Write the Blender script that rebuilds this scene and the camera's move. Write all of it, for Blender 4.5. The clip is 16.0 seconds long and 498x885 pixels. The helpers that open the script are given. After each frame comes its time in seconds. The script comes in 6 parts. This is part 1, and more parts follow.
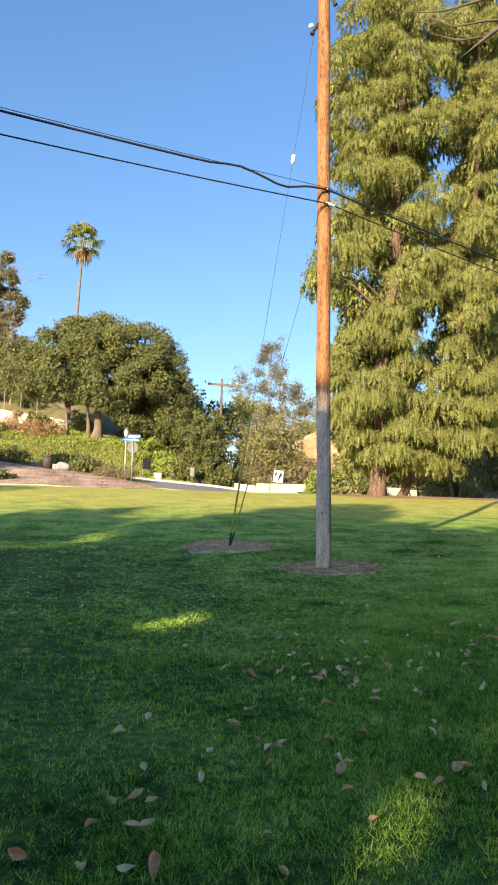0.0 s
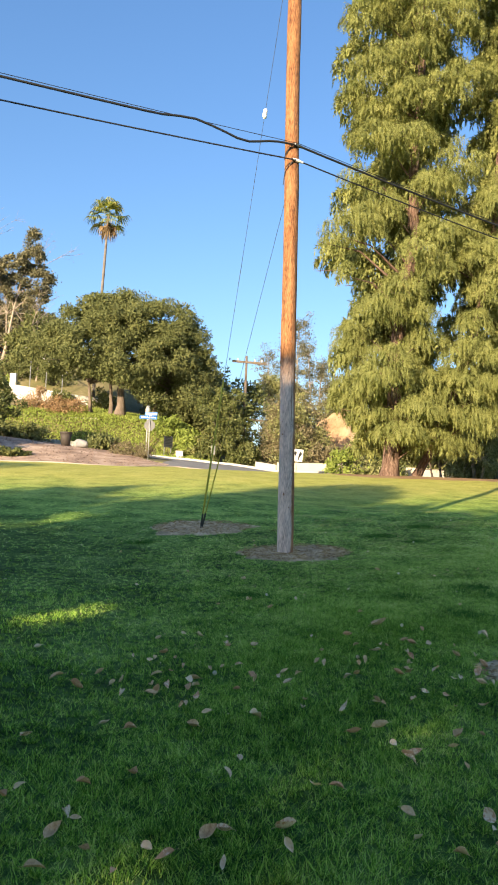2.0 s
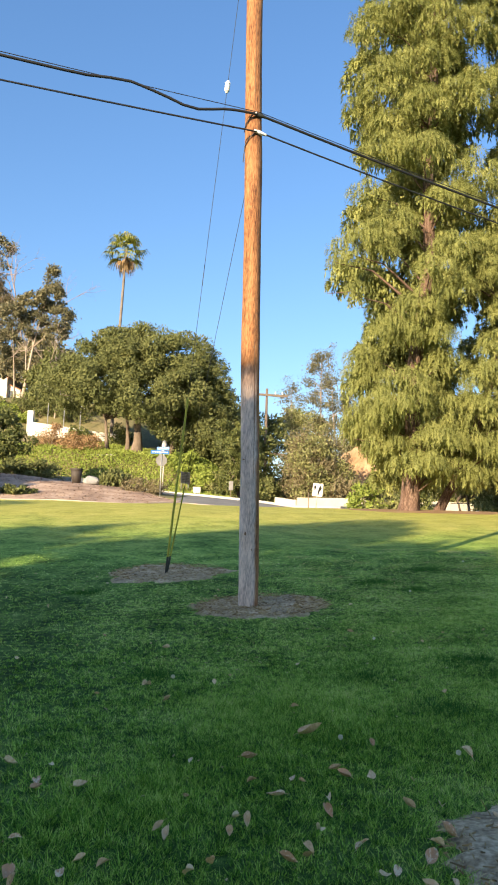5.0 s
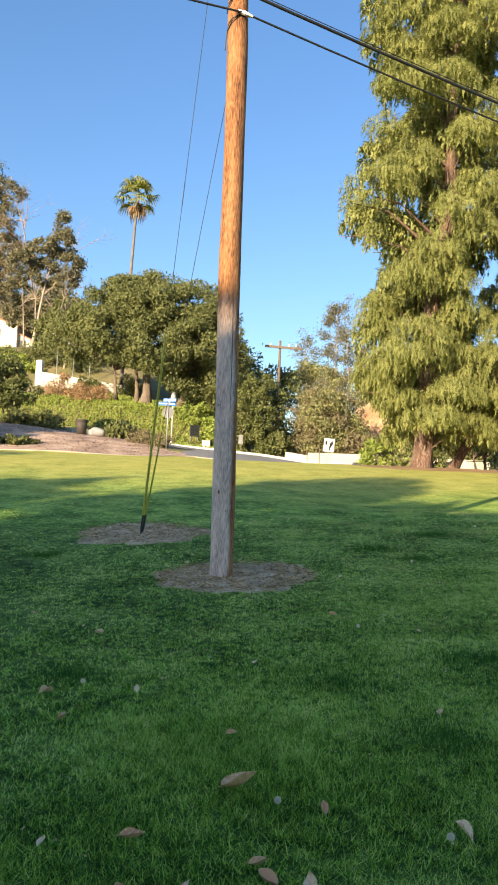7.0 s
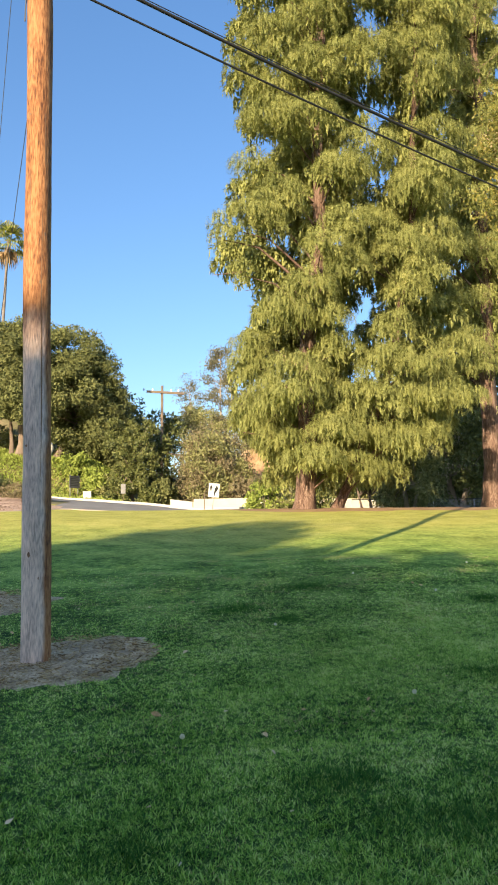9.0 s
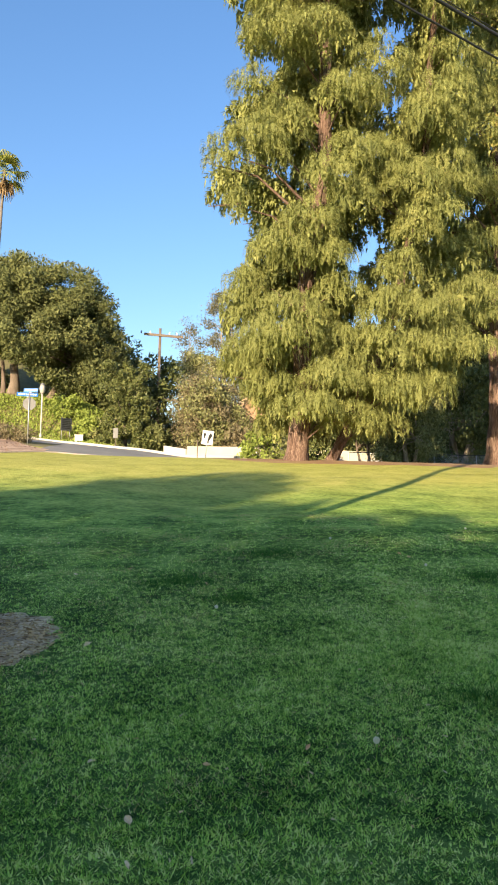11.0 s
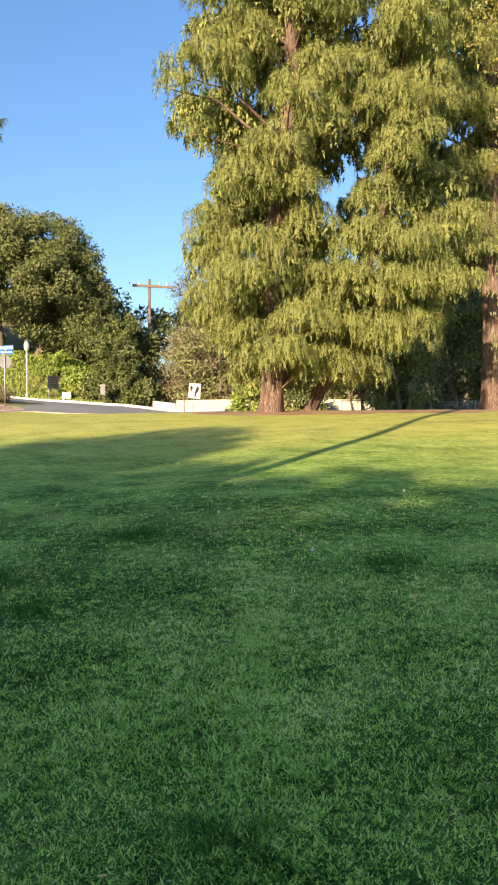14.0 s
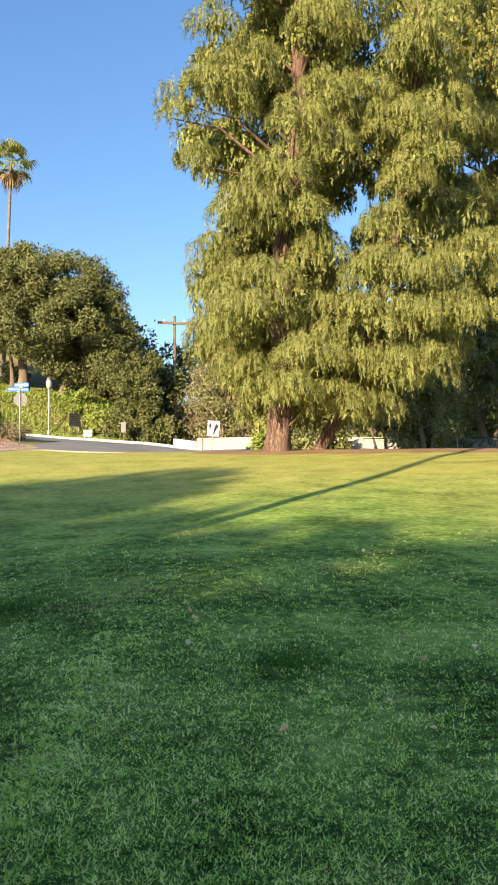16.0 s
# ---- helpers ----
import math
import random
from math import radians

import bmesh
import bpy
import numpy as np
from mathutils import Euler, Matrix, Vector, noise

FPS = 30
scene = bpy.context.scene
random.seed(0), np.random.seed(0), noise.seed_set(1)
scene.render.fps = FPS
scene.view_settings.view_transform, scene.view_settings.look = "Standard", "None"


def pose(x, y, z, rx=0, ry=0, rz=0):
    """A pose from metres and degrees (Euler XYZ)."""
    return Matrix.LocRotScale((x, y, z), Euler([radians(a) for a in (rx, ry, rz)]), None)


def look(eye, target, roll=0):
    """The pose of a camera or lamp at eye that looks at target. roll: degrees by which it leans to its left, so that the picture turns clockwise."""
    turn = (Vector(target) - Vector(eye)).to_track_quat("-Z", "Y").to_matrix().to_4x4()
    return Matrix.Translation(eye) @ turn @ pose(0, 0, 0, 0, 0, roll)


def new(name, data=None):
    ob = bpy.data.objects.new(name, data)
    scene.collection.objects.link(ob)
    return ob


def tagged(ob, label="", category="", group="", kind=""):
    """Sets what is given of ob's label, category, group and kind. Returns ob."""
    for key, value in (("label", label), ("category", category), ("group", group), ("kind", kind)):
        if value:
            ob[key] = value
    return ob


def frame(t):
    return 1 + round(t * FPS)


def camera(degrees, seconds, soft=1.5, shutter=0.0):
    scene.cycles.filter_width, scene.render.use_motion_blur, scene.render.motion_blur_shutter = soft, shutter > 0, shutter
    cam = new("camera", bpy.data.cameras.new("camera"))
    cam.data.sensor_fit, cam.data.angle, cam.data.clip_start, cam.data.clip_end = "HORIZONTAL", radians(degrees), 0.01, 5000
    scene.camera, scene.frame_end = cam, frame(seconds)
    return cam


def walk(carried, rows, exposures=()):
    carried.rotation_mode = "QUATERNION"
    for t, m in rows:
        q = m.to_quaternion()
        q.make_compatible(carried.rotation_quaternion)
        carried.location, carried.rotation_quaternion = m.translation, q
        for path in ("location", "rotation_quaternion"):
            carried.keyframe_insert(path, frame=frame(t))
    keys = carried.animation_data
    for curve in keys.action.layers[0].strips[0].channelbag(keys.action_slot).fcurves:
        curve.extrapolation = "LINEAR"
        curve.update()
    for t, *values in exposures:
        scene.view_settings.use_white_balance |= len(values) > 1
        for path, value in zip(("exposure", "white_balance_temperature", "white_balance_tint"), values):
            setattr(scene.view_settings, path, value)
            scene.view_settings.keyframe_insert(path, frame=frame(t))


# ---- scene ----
cam = camera(35.2, 16.0, soft=1.9)
PATH = [
    (0, (-0.105, 0.059, 1.588), (-0.097, 2.047, 1.8), 1.7),
    (0.5, (0.268, 0.27, 1.619), (0.34, 2.259, 1.82), 4.5),
    (1, (0.628, 0.484, 1.629), (0.606, 2.475, 1.825), 3.6),
    (1.5, (0.998, 0.78, 1.649), (0.953, 2.772, 1.823), 4.5),
    (2, (1.329, 1.075, 1.692), (1.242, 3.067, 1.847), 2.3),
    (2.5, (1.574, 1.447, 1.703), (1.439, 3.432, 1.916), 0.6),
    (3, (1.79, 1.865, 1.677), (1.685, 3.852, 1.879), 2.1),
    (3.5, (1.957, 2.242, 1.691), (1.838, 4.231, 1.87), 2.4),
    (3.7, (2.007, 2.443, 1.711), (1.873, 4.43, 1.893), 2.3),
    (5.8, (2.514, 4.37, 1.814), (2.286, 6.339, 2.082), 0.6),
    (6, (2.533, 4.535, 1.792), (2.215, 6.497, 2.012), 0.7),
    (6.5, (2.611, 5.007, 1.833), (2.303, 6.975, 2.012), 1.8),
    (7, (2.722, 5.429, 1.884), (2.511, 7.413, 2.012), 2.7),
    (7.5, (2.784, 5.833, 1.878), (2.562, 7.818, 1.991), 3.0),
    (8, (2.937, 6.304, 1.911), (2.943, 8.296, 2.092), 2.6),
    (8.5, (3.124, 6.761, 1.957), (3.143, 8.747, 2.194), -0.3),
    (9, (3.27, 7.209, 1.985), (3.331, 9.193, 2.236), -0.5),
    (11.3, (3.981, 9.362, 2.088), (4.036, 11.358, 2.204), 1.6),
    (11.5, (4.07, 9.499, 2.087), (4.146, 11.494, 2.209), 1.6),
    (12, (4.356, 9.87, 2.138), (4.62, 11.852, 2.122), 1.3),
    (12.5, (4.618, 10.232, 2.165), (4.8, 12.223, 2.141), 1.8),
    (13, (4.871, 10.579, 2.173), (4.927, 12.577, 2.211), 1.1),
    (13.5, (5.164, 10.899, 2.186), (5.253, 12.897, 2.188), 1.0),
    (14, (5.438, 11.209, 2.206), (5.457, 13.209, 2.206), -0.5),
    (14.5, (5.755, 11.573, 2.243), (5.784, 13.573, 2.252), 0.1),
    (15, (6.04, 11.926, 2.292), (6.028, 13.925, 2.281), 0.2),
    (15.5, (6.276, 12.307, 2.346), (6.237, 14.302, 2.475), -0.7),
    (16, (6.566, 12.712, 2.323), (6.488, 14.708, 2.418), -0.4),
]
walk(cam, [(t, look(eye, target, roll)) for t, eye, target, roll in PATH])

# ---- light ----
SUN_AZ, SUN_EL = 26.1, 15.5          # the way the light travels, degrees to the right of +y; height of the sun
world = bpy.data.worlds.new("world")
scene.world = world
world.use_nodes = True
wn = world.node_tree.nodes
sky = wn.new("ShaderNodeTexSky")
sky.sky_type, sky.sun_disc = "NISHITA", False
sky.sun_elevation, sky.sun_rotation = radians(SUN_EL), radians(SUN_AZ + 180)
sky.air_density, sky.dust_density, sky.ozone_density = 1.0, 1.0, 2.6
wn["Background"].inputs["Strength"].default_value = 0.139
tone = wn.new("ShaderNodeGamma")
tone.inputs["Gamma"].default_value = 0.84
rich = wn.new("ShaderNodeHueSaturation")
rich.inputs["Saturation"].default_value, rich.inputs["Hue"].default_value = 1.24, 0.5075
world.node_tree.links.new(sky.outputs[0], tone.inputs["Color"])
world.node_tree.links.new(tone.outputs[0], rich.inputs["Color"])
world.node_tree.links.new(rich.outputs[0], wn["Background"].inputs["Color"])

sun = new("sun", bpy.data.lights.new("sun", "SUN"))
sun.data.energy, sun.data.angle, sun.data.color = 5.0, radians(0.5), (1.0, 0.79, 0.52)
sun_dir = Vector((math.sin(radians(SUN_AZ)) * math.cos(radians(SUN_EL)), math.cos(radians(SUN_AZ)) * math.cos(radians(SUN_EL)), -math.sin(radians(SUN_EL))))
sun.matrix_world = look((-20, -40, 40), Vector((-20, -40, 40)) + sun_dir)
scene.view_settings.exposure = 1.27


# ---- materials ----
def nodes_of(name):
    m = bpy.data.materials.new(name)
    m.use_nodes = True
    return m, m.node_tree.nodes, m.node_tree.links, m.node_tree.nodes["Principled BSDF"]


def ramp(nodes, stops):
    r = nodes.new("ShaderNodeValToRGB")
    e = r.color_ramp.elements
    while len(e) < len(stops):
        e.new(0.5)
    for k, (p, c) in zip(e, stops):
        k.position, k.color = p, (*c, 1)
    return r


def surface(name, stops, scale=4.0, detail=6.0, rough=0.85, bump=0.3, fine=40.0, metal=0.0, stretch=(1, 1, 1), by_object=0.0, mottle=0.35):
    """A solid surface: large stains through the ramp, fine grain over it, relief from the grain."""
    m, n, l, p = nodes_of(name)
    co = n.new("ShaderNodeTexCoord")
    mp = n.new("ShaderNodeMapping")
    mp.inputs["Scale"].default_value = stretch
    l.new(co.outputs["Object"], mp.inputs["Vector"])
    big, small = n.new("ShaderNodeTexNoise"), n.new("ShaderNodeTexNoise")
    for k, s in ((big, scale), (small, fine)):
        k.inputs["Scale"].default_value, k.inputs["Detail"].default_value = s, detail
        l.new(mp.outputs[0], k.inputs["Vector"])
    mix = n.new("ShaderNodeMath")
    mix.operation = "MULTIPLY_ADD"
    mix.inputs[1].default_value = mottle
    l.new(small.outputs[0], mix.inputs[0])
    half = n.new("ShaderNodeMath")
    half.operation = "MULTIPLY_ADD"
    half.inputs[1].default_value, half.inputs[2].default_value = 1.0 - mottle, 0.0
    l.new(big.outputs[0], half.inputs[0])
    l.new(half.outputs[0], mix.inputs[2])
    last = mix.outputs[0]
    if by_object:
        info = n.new("ShaderNodeObjectInfo")
        add = n.new("ShaderNodeMath")
        add.operation = "MULTIPLY_ADD"
        add.inputs[1].default_value = by_object
        l.new(info.outputs["Random"], add.inputs[0])
        l.new(last, add.inputs[2])
        last = add.outputs[0]
    r = ramp(n, stops)
    l.new(last, r.inputs[0])
    l.new(r.outputs[0], p.inputs["Base Color"])
    p.inputs["Roughness"].default_value, p.inputs["Metallic"].default_value = rough, metal
    if bump:
        b = n.new("ShaderNodeBump")
        b.inputs["Strength"].default_value, b.inputs["Distance"].default_value = bump, 0.02
        l.new(small.outputs[0], b.inputs["Height"])
        l.new(b.outputs[0], p.inputs["Normal"])
    return m


def leafy(name, stops, through_light=0.3, rough=0.5, patch=0.35, patch_scale=0.5, gloss=0.25):
    """Leaves: each blade its own tone, drifting over the crown, with some light passing through."""
    m, n, l, p = nodes_of(name)
    geo, co, tex = n.new("ShaderNodeNewGeometry"), n.new("ShaderNodeTexCoord"), n.new("ShaderNodeTexNoise")
    tex.inputs["Scale"].default_value, tex.inputs["Detail"].default_value = patch_scale, 3
    l.new(co.outputs["Object"], tex.inputs["Vector"])
    mix = n.new("ShaderNodeMix")
    mix.data_type = "FLOAT"
    mix.inputs[0].default_value = patch
    l.new(geo.outputs["Random Per Island"], mix.inputs[2])
    l.new(tex.outputs[0], mix.inputs[3])
    r = ramp(n, stops)
    l.new(mix.outputs[0], r.inputs[0])
    l.new(r.outputs[0], p.inputs["Base Color"])
    p.inputs["Roughness"].default_value = rough
    p.inputs["Specular IOR Level"].default_value = gloss
    t = n.new("ShaderNodeBsdfTranslucent")
    l.new(r.outputs[0], t.inputs["Color"])
    mx = n.new("ShaderNodeMixShader")
    mx.inputs[0].default_value = through_light
    l.new(p.outputs[0], mx.inputs[1])
    l.new(t.outputs[0], mx.inputs[2])
    l.new(mx.outputs[0], n["Material Output"].inputs["Surface"])
    return m


def grass(name, green, dry, own=0.35, through_light=0.3, relief=0.0, paling=(26.5, 36.0), under=None, gloss=(0.8, 0.06)):
    """Lawn: tufts and broad drifts of tone, going over to the paler dry ramp up the slope; own is each blade's own
    share.
    """
    m, n, l, p = nodes_of(name)
    co, sp = n.new("ShaderNodeTexCoord"), n.new("ShaderNodeSeparateXYZ")
    l.new(co.outputs["Object"], sp.inputs[0])

    def tex(scale, detail, rough=0.55):
        k = n.new("ShaderNodeTexNoise")
        k.inputs["Scale"].default_value, k.inputs["Detail"].default_value, k.inputs["Roughness"].default_value = scale, detail, rough
        l.new(co.outputs["Object"], k.inputs["Vector"])
        return k.outputs[0]

    def math_node(op, a, b_, c_=None):
        k = n.new("ShaderNodeMath")
        k.operation = op
        for i, q in enumerate((a, b_, c_)):
            if q is None:
                continue
            if isinstance(q, (int, float)):
                k.inputs[i].default_value = q
            else:
                l.new(q, k.inputs[i])
        return k.outputs[0]
    fine, tuft, drift, wide = tex(130.0, 5, 0.7), tex(10.0, 7, 0.66), tex(1.3, 4), tex(0.3, 3)
    tone = math_node("MULTIPLY_ADD", fine, 0.40, math_node("MULTIPLY_ADD", tuft, 0.35, math_node("MULTIPLY", drift, 0.25)))
    tone = math_node("MULTIPLY_ADD", tone, 3.0, -1.02)
    if own:
        geo = n.new("ShaderNodeNewGeometry")
        tone = math_node("MULTIPLY_ADD", geo.outputs["Random Per Island"], own, math_node("MULTIPLY", tone, 1 - own))
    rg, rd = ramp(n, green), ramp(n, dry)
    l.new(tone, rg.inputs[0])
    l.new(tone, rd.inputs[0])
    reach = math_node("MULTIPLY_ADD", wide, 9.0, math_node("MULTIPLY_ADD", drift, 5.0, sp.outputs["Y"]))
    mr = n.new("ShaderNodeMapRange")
    mr.inputs["From Min"].default_value, mr.inputs["From Max"].default_value = paling
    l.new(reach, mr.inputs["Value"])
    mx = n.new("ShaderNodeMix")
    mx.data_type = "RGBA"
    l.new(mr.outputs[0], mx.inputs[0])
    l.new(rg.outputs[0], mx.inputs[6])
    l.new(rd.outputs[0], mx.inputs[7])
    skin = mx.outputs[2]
    # darker ramp for the near ground, shade between blades put into its colour
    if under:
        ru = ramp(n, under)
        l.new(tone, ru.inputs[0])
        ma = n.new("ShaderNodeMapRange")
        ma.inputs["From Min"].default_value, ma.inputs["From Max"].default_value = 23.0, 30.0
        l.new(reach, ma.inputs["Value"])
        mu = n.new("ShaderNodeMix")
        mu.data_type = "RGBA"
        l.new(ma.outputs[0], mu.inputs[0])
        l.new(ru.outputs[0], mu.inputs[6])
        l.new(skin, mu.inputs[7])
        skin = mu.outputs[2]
    l.new(skin, p.inputs["Base Color"])
    p.inputs["Roughness"].default_value, p.inputs["Specular IOR Level"].default_value = gloss
    if relief:
        b = n.new("ShaderNodeBump")
        b.inputs["Strength"].default_value, b.inputs["Distance"].default_value = relief, 0.06
        l.new(tuft, b.inputs["Height"])
        l.new(b.outputs[0], p.inputs["Normal"])
    if through_light:
        t = n.new("ShaderNodeBsdfTranslucent")
        l.new(mx.outputs[2], t.inputs["Color"])
        ms = n.new("ShaderNodeMixShader")
        ms.inputs[0].default_value = through_light
        l.new(p.outputs[0], ms.inputs[1])
        l.new(t.outputs[0], ms.inputs[2])
        l.new(ms.outputs[0], n["Material Output"].inputs["Surface"])
    return m


# far yellow: drier turf, with the sunlight past the shade edge painted in
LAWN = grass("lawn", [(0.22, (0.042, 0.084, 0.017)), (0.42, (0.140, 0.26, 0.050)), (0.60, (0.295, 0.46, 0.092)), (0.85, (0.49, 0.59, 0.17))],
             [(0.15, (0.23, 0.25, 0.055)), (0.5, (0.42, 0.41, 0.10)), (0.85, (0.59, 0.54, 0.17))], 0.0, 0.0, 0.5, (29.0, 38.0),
             # thatch tone, darkened further for the shade among the blades
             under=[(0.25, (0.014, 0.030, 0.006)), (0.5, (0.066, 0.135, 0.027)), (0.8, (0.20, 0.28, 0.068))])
BLADE = grass("grass_blade", [(0.18, (0.012, 0.044, 0.006)), (0.38, (0.105, 0.255, 0.031)), (0.56, (0.36, 0.60, 0.085)), (0.76, (0.72, 0.82, 0.24)), (0.90, (0.78, 0.68, 0.42))],
              [(0.16, (0.042, 0.105, 0.020)), (0.38, (0.215, 0.42, 0.078)), (0.56, (0.54, 0.74, 0.18)), (0.80, (0.84, 0.83, 0.44))], 0.36, 0.28, 0.0, (15.0, 24.0), gloss=(0.5, 0.10))
SCRUB = surface("dry_scrub_ground", [(0.3, (0.09, 0.10, 0.03)), (0.5, (0.17, 0.15, 0.06)), (0.7, (0.30, 0.24, 0.13))], 0.3, rough=0.95, bump=0.6, fine=3)
MULCH = surface("bark_mulch", [(0.36, (0.19, 0.125, 0.088)), (0.5, (0.40, 0.275, 0.20)), (0.64, (0.56, 0.42, 0.32))], 0.7, rough=0.95, bump=0.8, fine=9)
BARE = surface("bare_soil", [(0.36, (0.17, 0.115, 0.062)), (0.5, (0.44, 0.33, 0.19)), (0.62, (0.70, 0.56, 0.36))], 3.5, rough=0.95, bump=0.9, fine=34, mottle=0.5)
LITTER = surface("needle_litter", [(0.3, (0.20, 0.11, 0.055)), (0.5, (0.30, 0.18, 0.09)), (0.7, (0.36, 0.26, 0.12))], 1.0, rough=0.95, bump=0.8, fine=20)
ASPHALT = surface("asphalt", [(0.3, (0.17, 0.168, 0.165)), (0.7, (0.27, 0.262, 0.25))], 0.6, rough=0.9, bump=0.3, fine=60)
CONCRETE = surface("concrete", [(0.3, (0.38, 0.36, 0.33)), (0.7, (0.54, 0.52, 0.48))], 1.2, rough=0.85, bump=0.2, fine=30)
OLDKERB = surface("stained_concrete", [(0.3, (0.28, 0.23, 0.19)), (0.7, (0.46, 0.40, 0.34))], 1.5, rough=0.9, bump=0.3, fine=30)
STUCCO = surface("cream_stucco", [(0.3, (0.46, 0.40, 0.30)), (0.7, (0.58, 0.53, 0.42))], 0.7, rough=0.9, bump=0.3, fine=25)
WHITEWALL = surface("white_stucco", [(0.3, (0.52, 0.47, 0.42)), (0.7, (0.64, 0.60, 0.55))], 0.7, rough=0.9, bump=0.3, fine=25)
CLIFF = surface("orange_earth", [(0.3, (0.30, 0.185, 0.10)), (0.5, (0.42, 0.28, 0.17)), (0.7, (0.52, 0.38, 0.25))], 0.5, rough=0.95, bump=0.9, fine=4)
POLEWOOD = surface("weathered_shaded_pole_wood", [(0.36, (0.085, 0.030, 0.012)), (0.47, (0.26, 0.108, 0.040)), (0.60, (0.42, 0.205, 0.085))], 1.6, rough=0.85, bump=0.7, fine=9, stretch=(8, 8, 1.3), mottle=0.6)


def tint_shade(m, height, soft):
    """Old creosoted wood with shade painted in: grey towards its foot, with a ragged upper edge, and a dark right side.
    """
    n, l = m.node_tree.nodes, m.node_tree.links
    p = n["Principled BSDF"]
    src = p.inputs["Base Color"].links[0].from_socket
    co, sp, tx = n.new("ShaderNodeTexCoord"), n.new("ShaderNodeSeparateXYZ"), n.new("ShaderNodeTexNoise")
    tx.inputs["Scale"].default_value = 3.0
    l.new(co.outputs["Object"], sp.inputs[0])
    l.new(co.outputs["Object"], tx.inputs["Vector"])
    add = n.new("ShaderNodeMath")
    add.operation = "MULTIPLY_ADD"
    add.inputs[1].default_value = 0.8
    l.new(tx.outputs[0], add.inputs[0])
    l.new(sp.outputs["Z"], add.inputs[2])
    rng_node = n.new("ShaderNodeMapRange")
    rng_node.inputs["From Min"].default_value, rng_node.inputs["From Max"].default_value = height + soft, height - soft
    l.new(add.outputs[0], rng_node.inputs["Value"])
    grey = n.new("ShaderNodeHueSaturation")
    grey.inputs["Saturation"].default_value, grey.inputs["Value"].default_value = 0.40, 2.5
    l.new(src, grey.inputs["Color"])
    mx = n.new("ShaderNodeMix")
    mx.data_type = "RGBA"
    # right edge kept brown: the pole's shaded side put into the colour
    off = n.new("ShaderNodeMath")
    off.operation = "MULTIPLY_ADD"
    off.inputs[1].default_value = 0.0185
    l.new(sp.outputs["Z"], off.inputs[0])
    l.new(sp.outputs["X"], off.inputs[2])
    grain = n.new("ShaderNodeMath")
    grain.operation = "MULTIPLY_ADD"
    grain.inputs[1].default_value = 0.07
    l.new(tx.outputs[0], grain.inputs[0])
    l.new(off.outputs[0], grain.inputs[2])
    shaded_side = n.new("ShaderNodeMapRange")
    shaded_side.inputs["From Min"].default_value, shaded_side.inputs["From Max"].default_value = 0.150, 0.118
    l.new(grain.outputs[0], shaded_side.inputs["Value"])
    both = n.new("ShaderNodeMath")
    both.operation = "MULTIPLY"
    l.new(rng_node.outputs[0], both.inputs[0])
    l.new(shaded_side.outputs[0], both.inputs[1])
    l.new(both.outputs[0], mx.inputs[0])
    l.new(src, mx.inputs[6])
    flat_grey = n.new("ShaderNodeMix")
    flat_grey.data_type = "RGBA"
    flat_grey.inputs[0].default_value = 0.42
    flat_grey.inputs[7].default_value = (0.50, 0.455, 0.40, 1)
    l.new(grey.outputs[0], flat_grey.inputs[6])
    l.new(flat_grey.outputs[2], mx.inputs[7])
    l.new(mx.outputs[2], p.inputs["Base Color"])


# grey foot stands for the shade below the sunlit upper pole
tint_shade(POLEWOOD, 3.6, 0.35)
OLDWOOD = surface("old_grey_wood", [(0.3, (0.10, 0.078, 0.06)), (0.7, (0.24, 0.18, 0.13))], 2, rough=0.9, stretch=(6, 6, 0.6))
PINEBARK = surface("fibrous_red_bark", [(0.36, (0.045, 0.024, 0.017)), (0.5, (0.135, 0.080, 0.058)), (0.64, (0.30, 0.215, 0.165))], 2.0, rough=0.95, bump=1.0, fine=9, stretch=(6, 6, 0.5), mottle=0.6)
OAKBARK = surface("grey_brown_bark", [(0.3, (0.085, 0.062, 0.045)), (0.7, (0.24, 0.19, 0.15))], 1.5, rough=0.95, bump=0.8, fine=8, stretch=(3, 3, 0.6))
PALEBARK = surface("pale_smooth_bark", [(0.3, (0.22, 0.17, 0.13)), (0.7, (0.44, 0.37, 0.30))], 1.0, rough=0.8, bump=0.3, fine=8, stretch=(2, 2, 0.5))
TWIG = surface("dark_twig", [(0.3, (0.05, 0.04, 0.03)), (0.7, (0.17, 0.13, 0.10))], 3, rough=0.9, bump=0.4)
CABLE = surface("black_cable", [(0.3, (0.012, 0.012, 0.013)), (0.7, (0.03, 0.03, 0.03))], 3, rough=0.55, bump=0.1)
STEEL = surface("galvanised_steel", [(0.3, (0.35, 0.36, 0.37)), (0.7, (0.52, 0.53, 0.54))], 6, rough=0.5, metal=0.7, bump=0.05)
DARKIRON = surface("dark_iron", [(0.3, (0.03, 0.035, 0.03)), (0.7, (0.08, 0.085, 0.08))], 6, rough=0.6, metal=0.4, bump=0.1)
GUARD = surface("yellow_green_plastic", [(0.3, (0.40, 0.38, 0.045)), (0.7, (0.52, 0.48, 0.08))], 2, rough=0.5, bump=0.05)
PORCELAIN = surface("white_porcelain", [(0.3, (0.74, 0.74, 0.72)), (0.7, (0.84, 0.84, 0.82))], 4, rough=0.25, bump=0.0)
SIGNWHITE = surface("white_sign_sheet", [(0.3, (0.60, 0.59, 0.56)), (0.7, (0.70, 0.69, 0.66))], 3, rough=0.5, bump=0.0)
SIGNBLUE = surface("blue_sign_sheet", [(0.3, (0.012, 0.13, 0.50)), (0.7, (0.02, 0.18, 0.62))], 3, rough=0.45, bump=0.0)
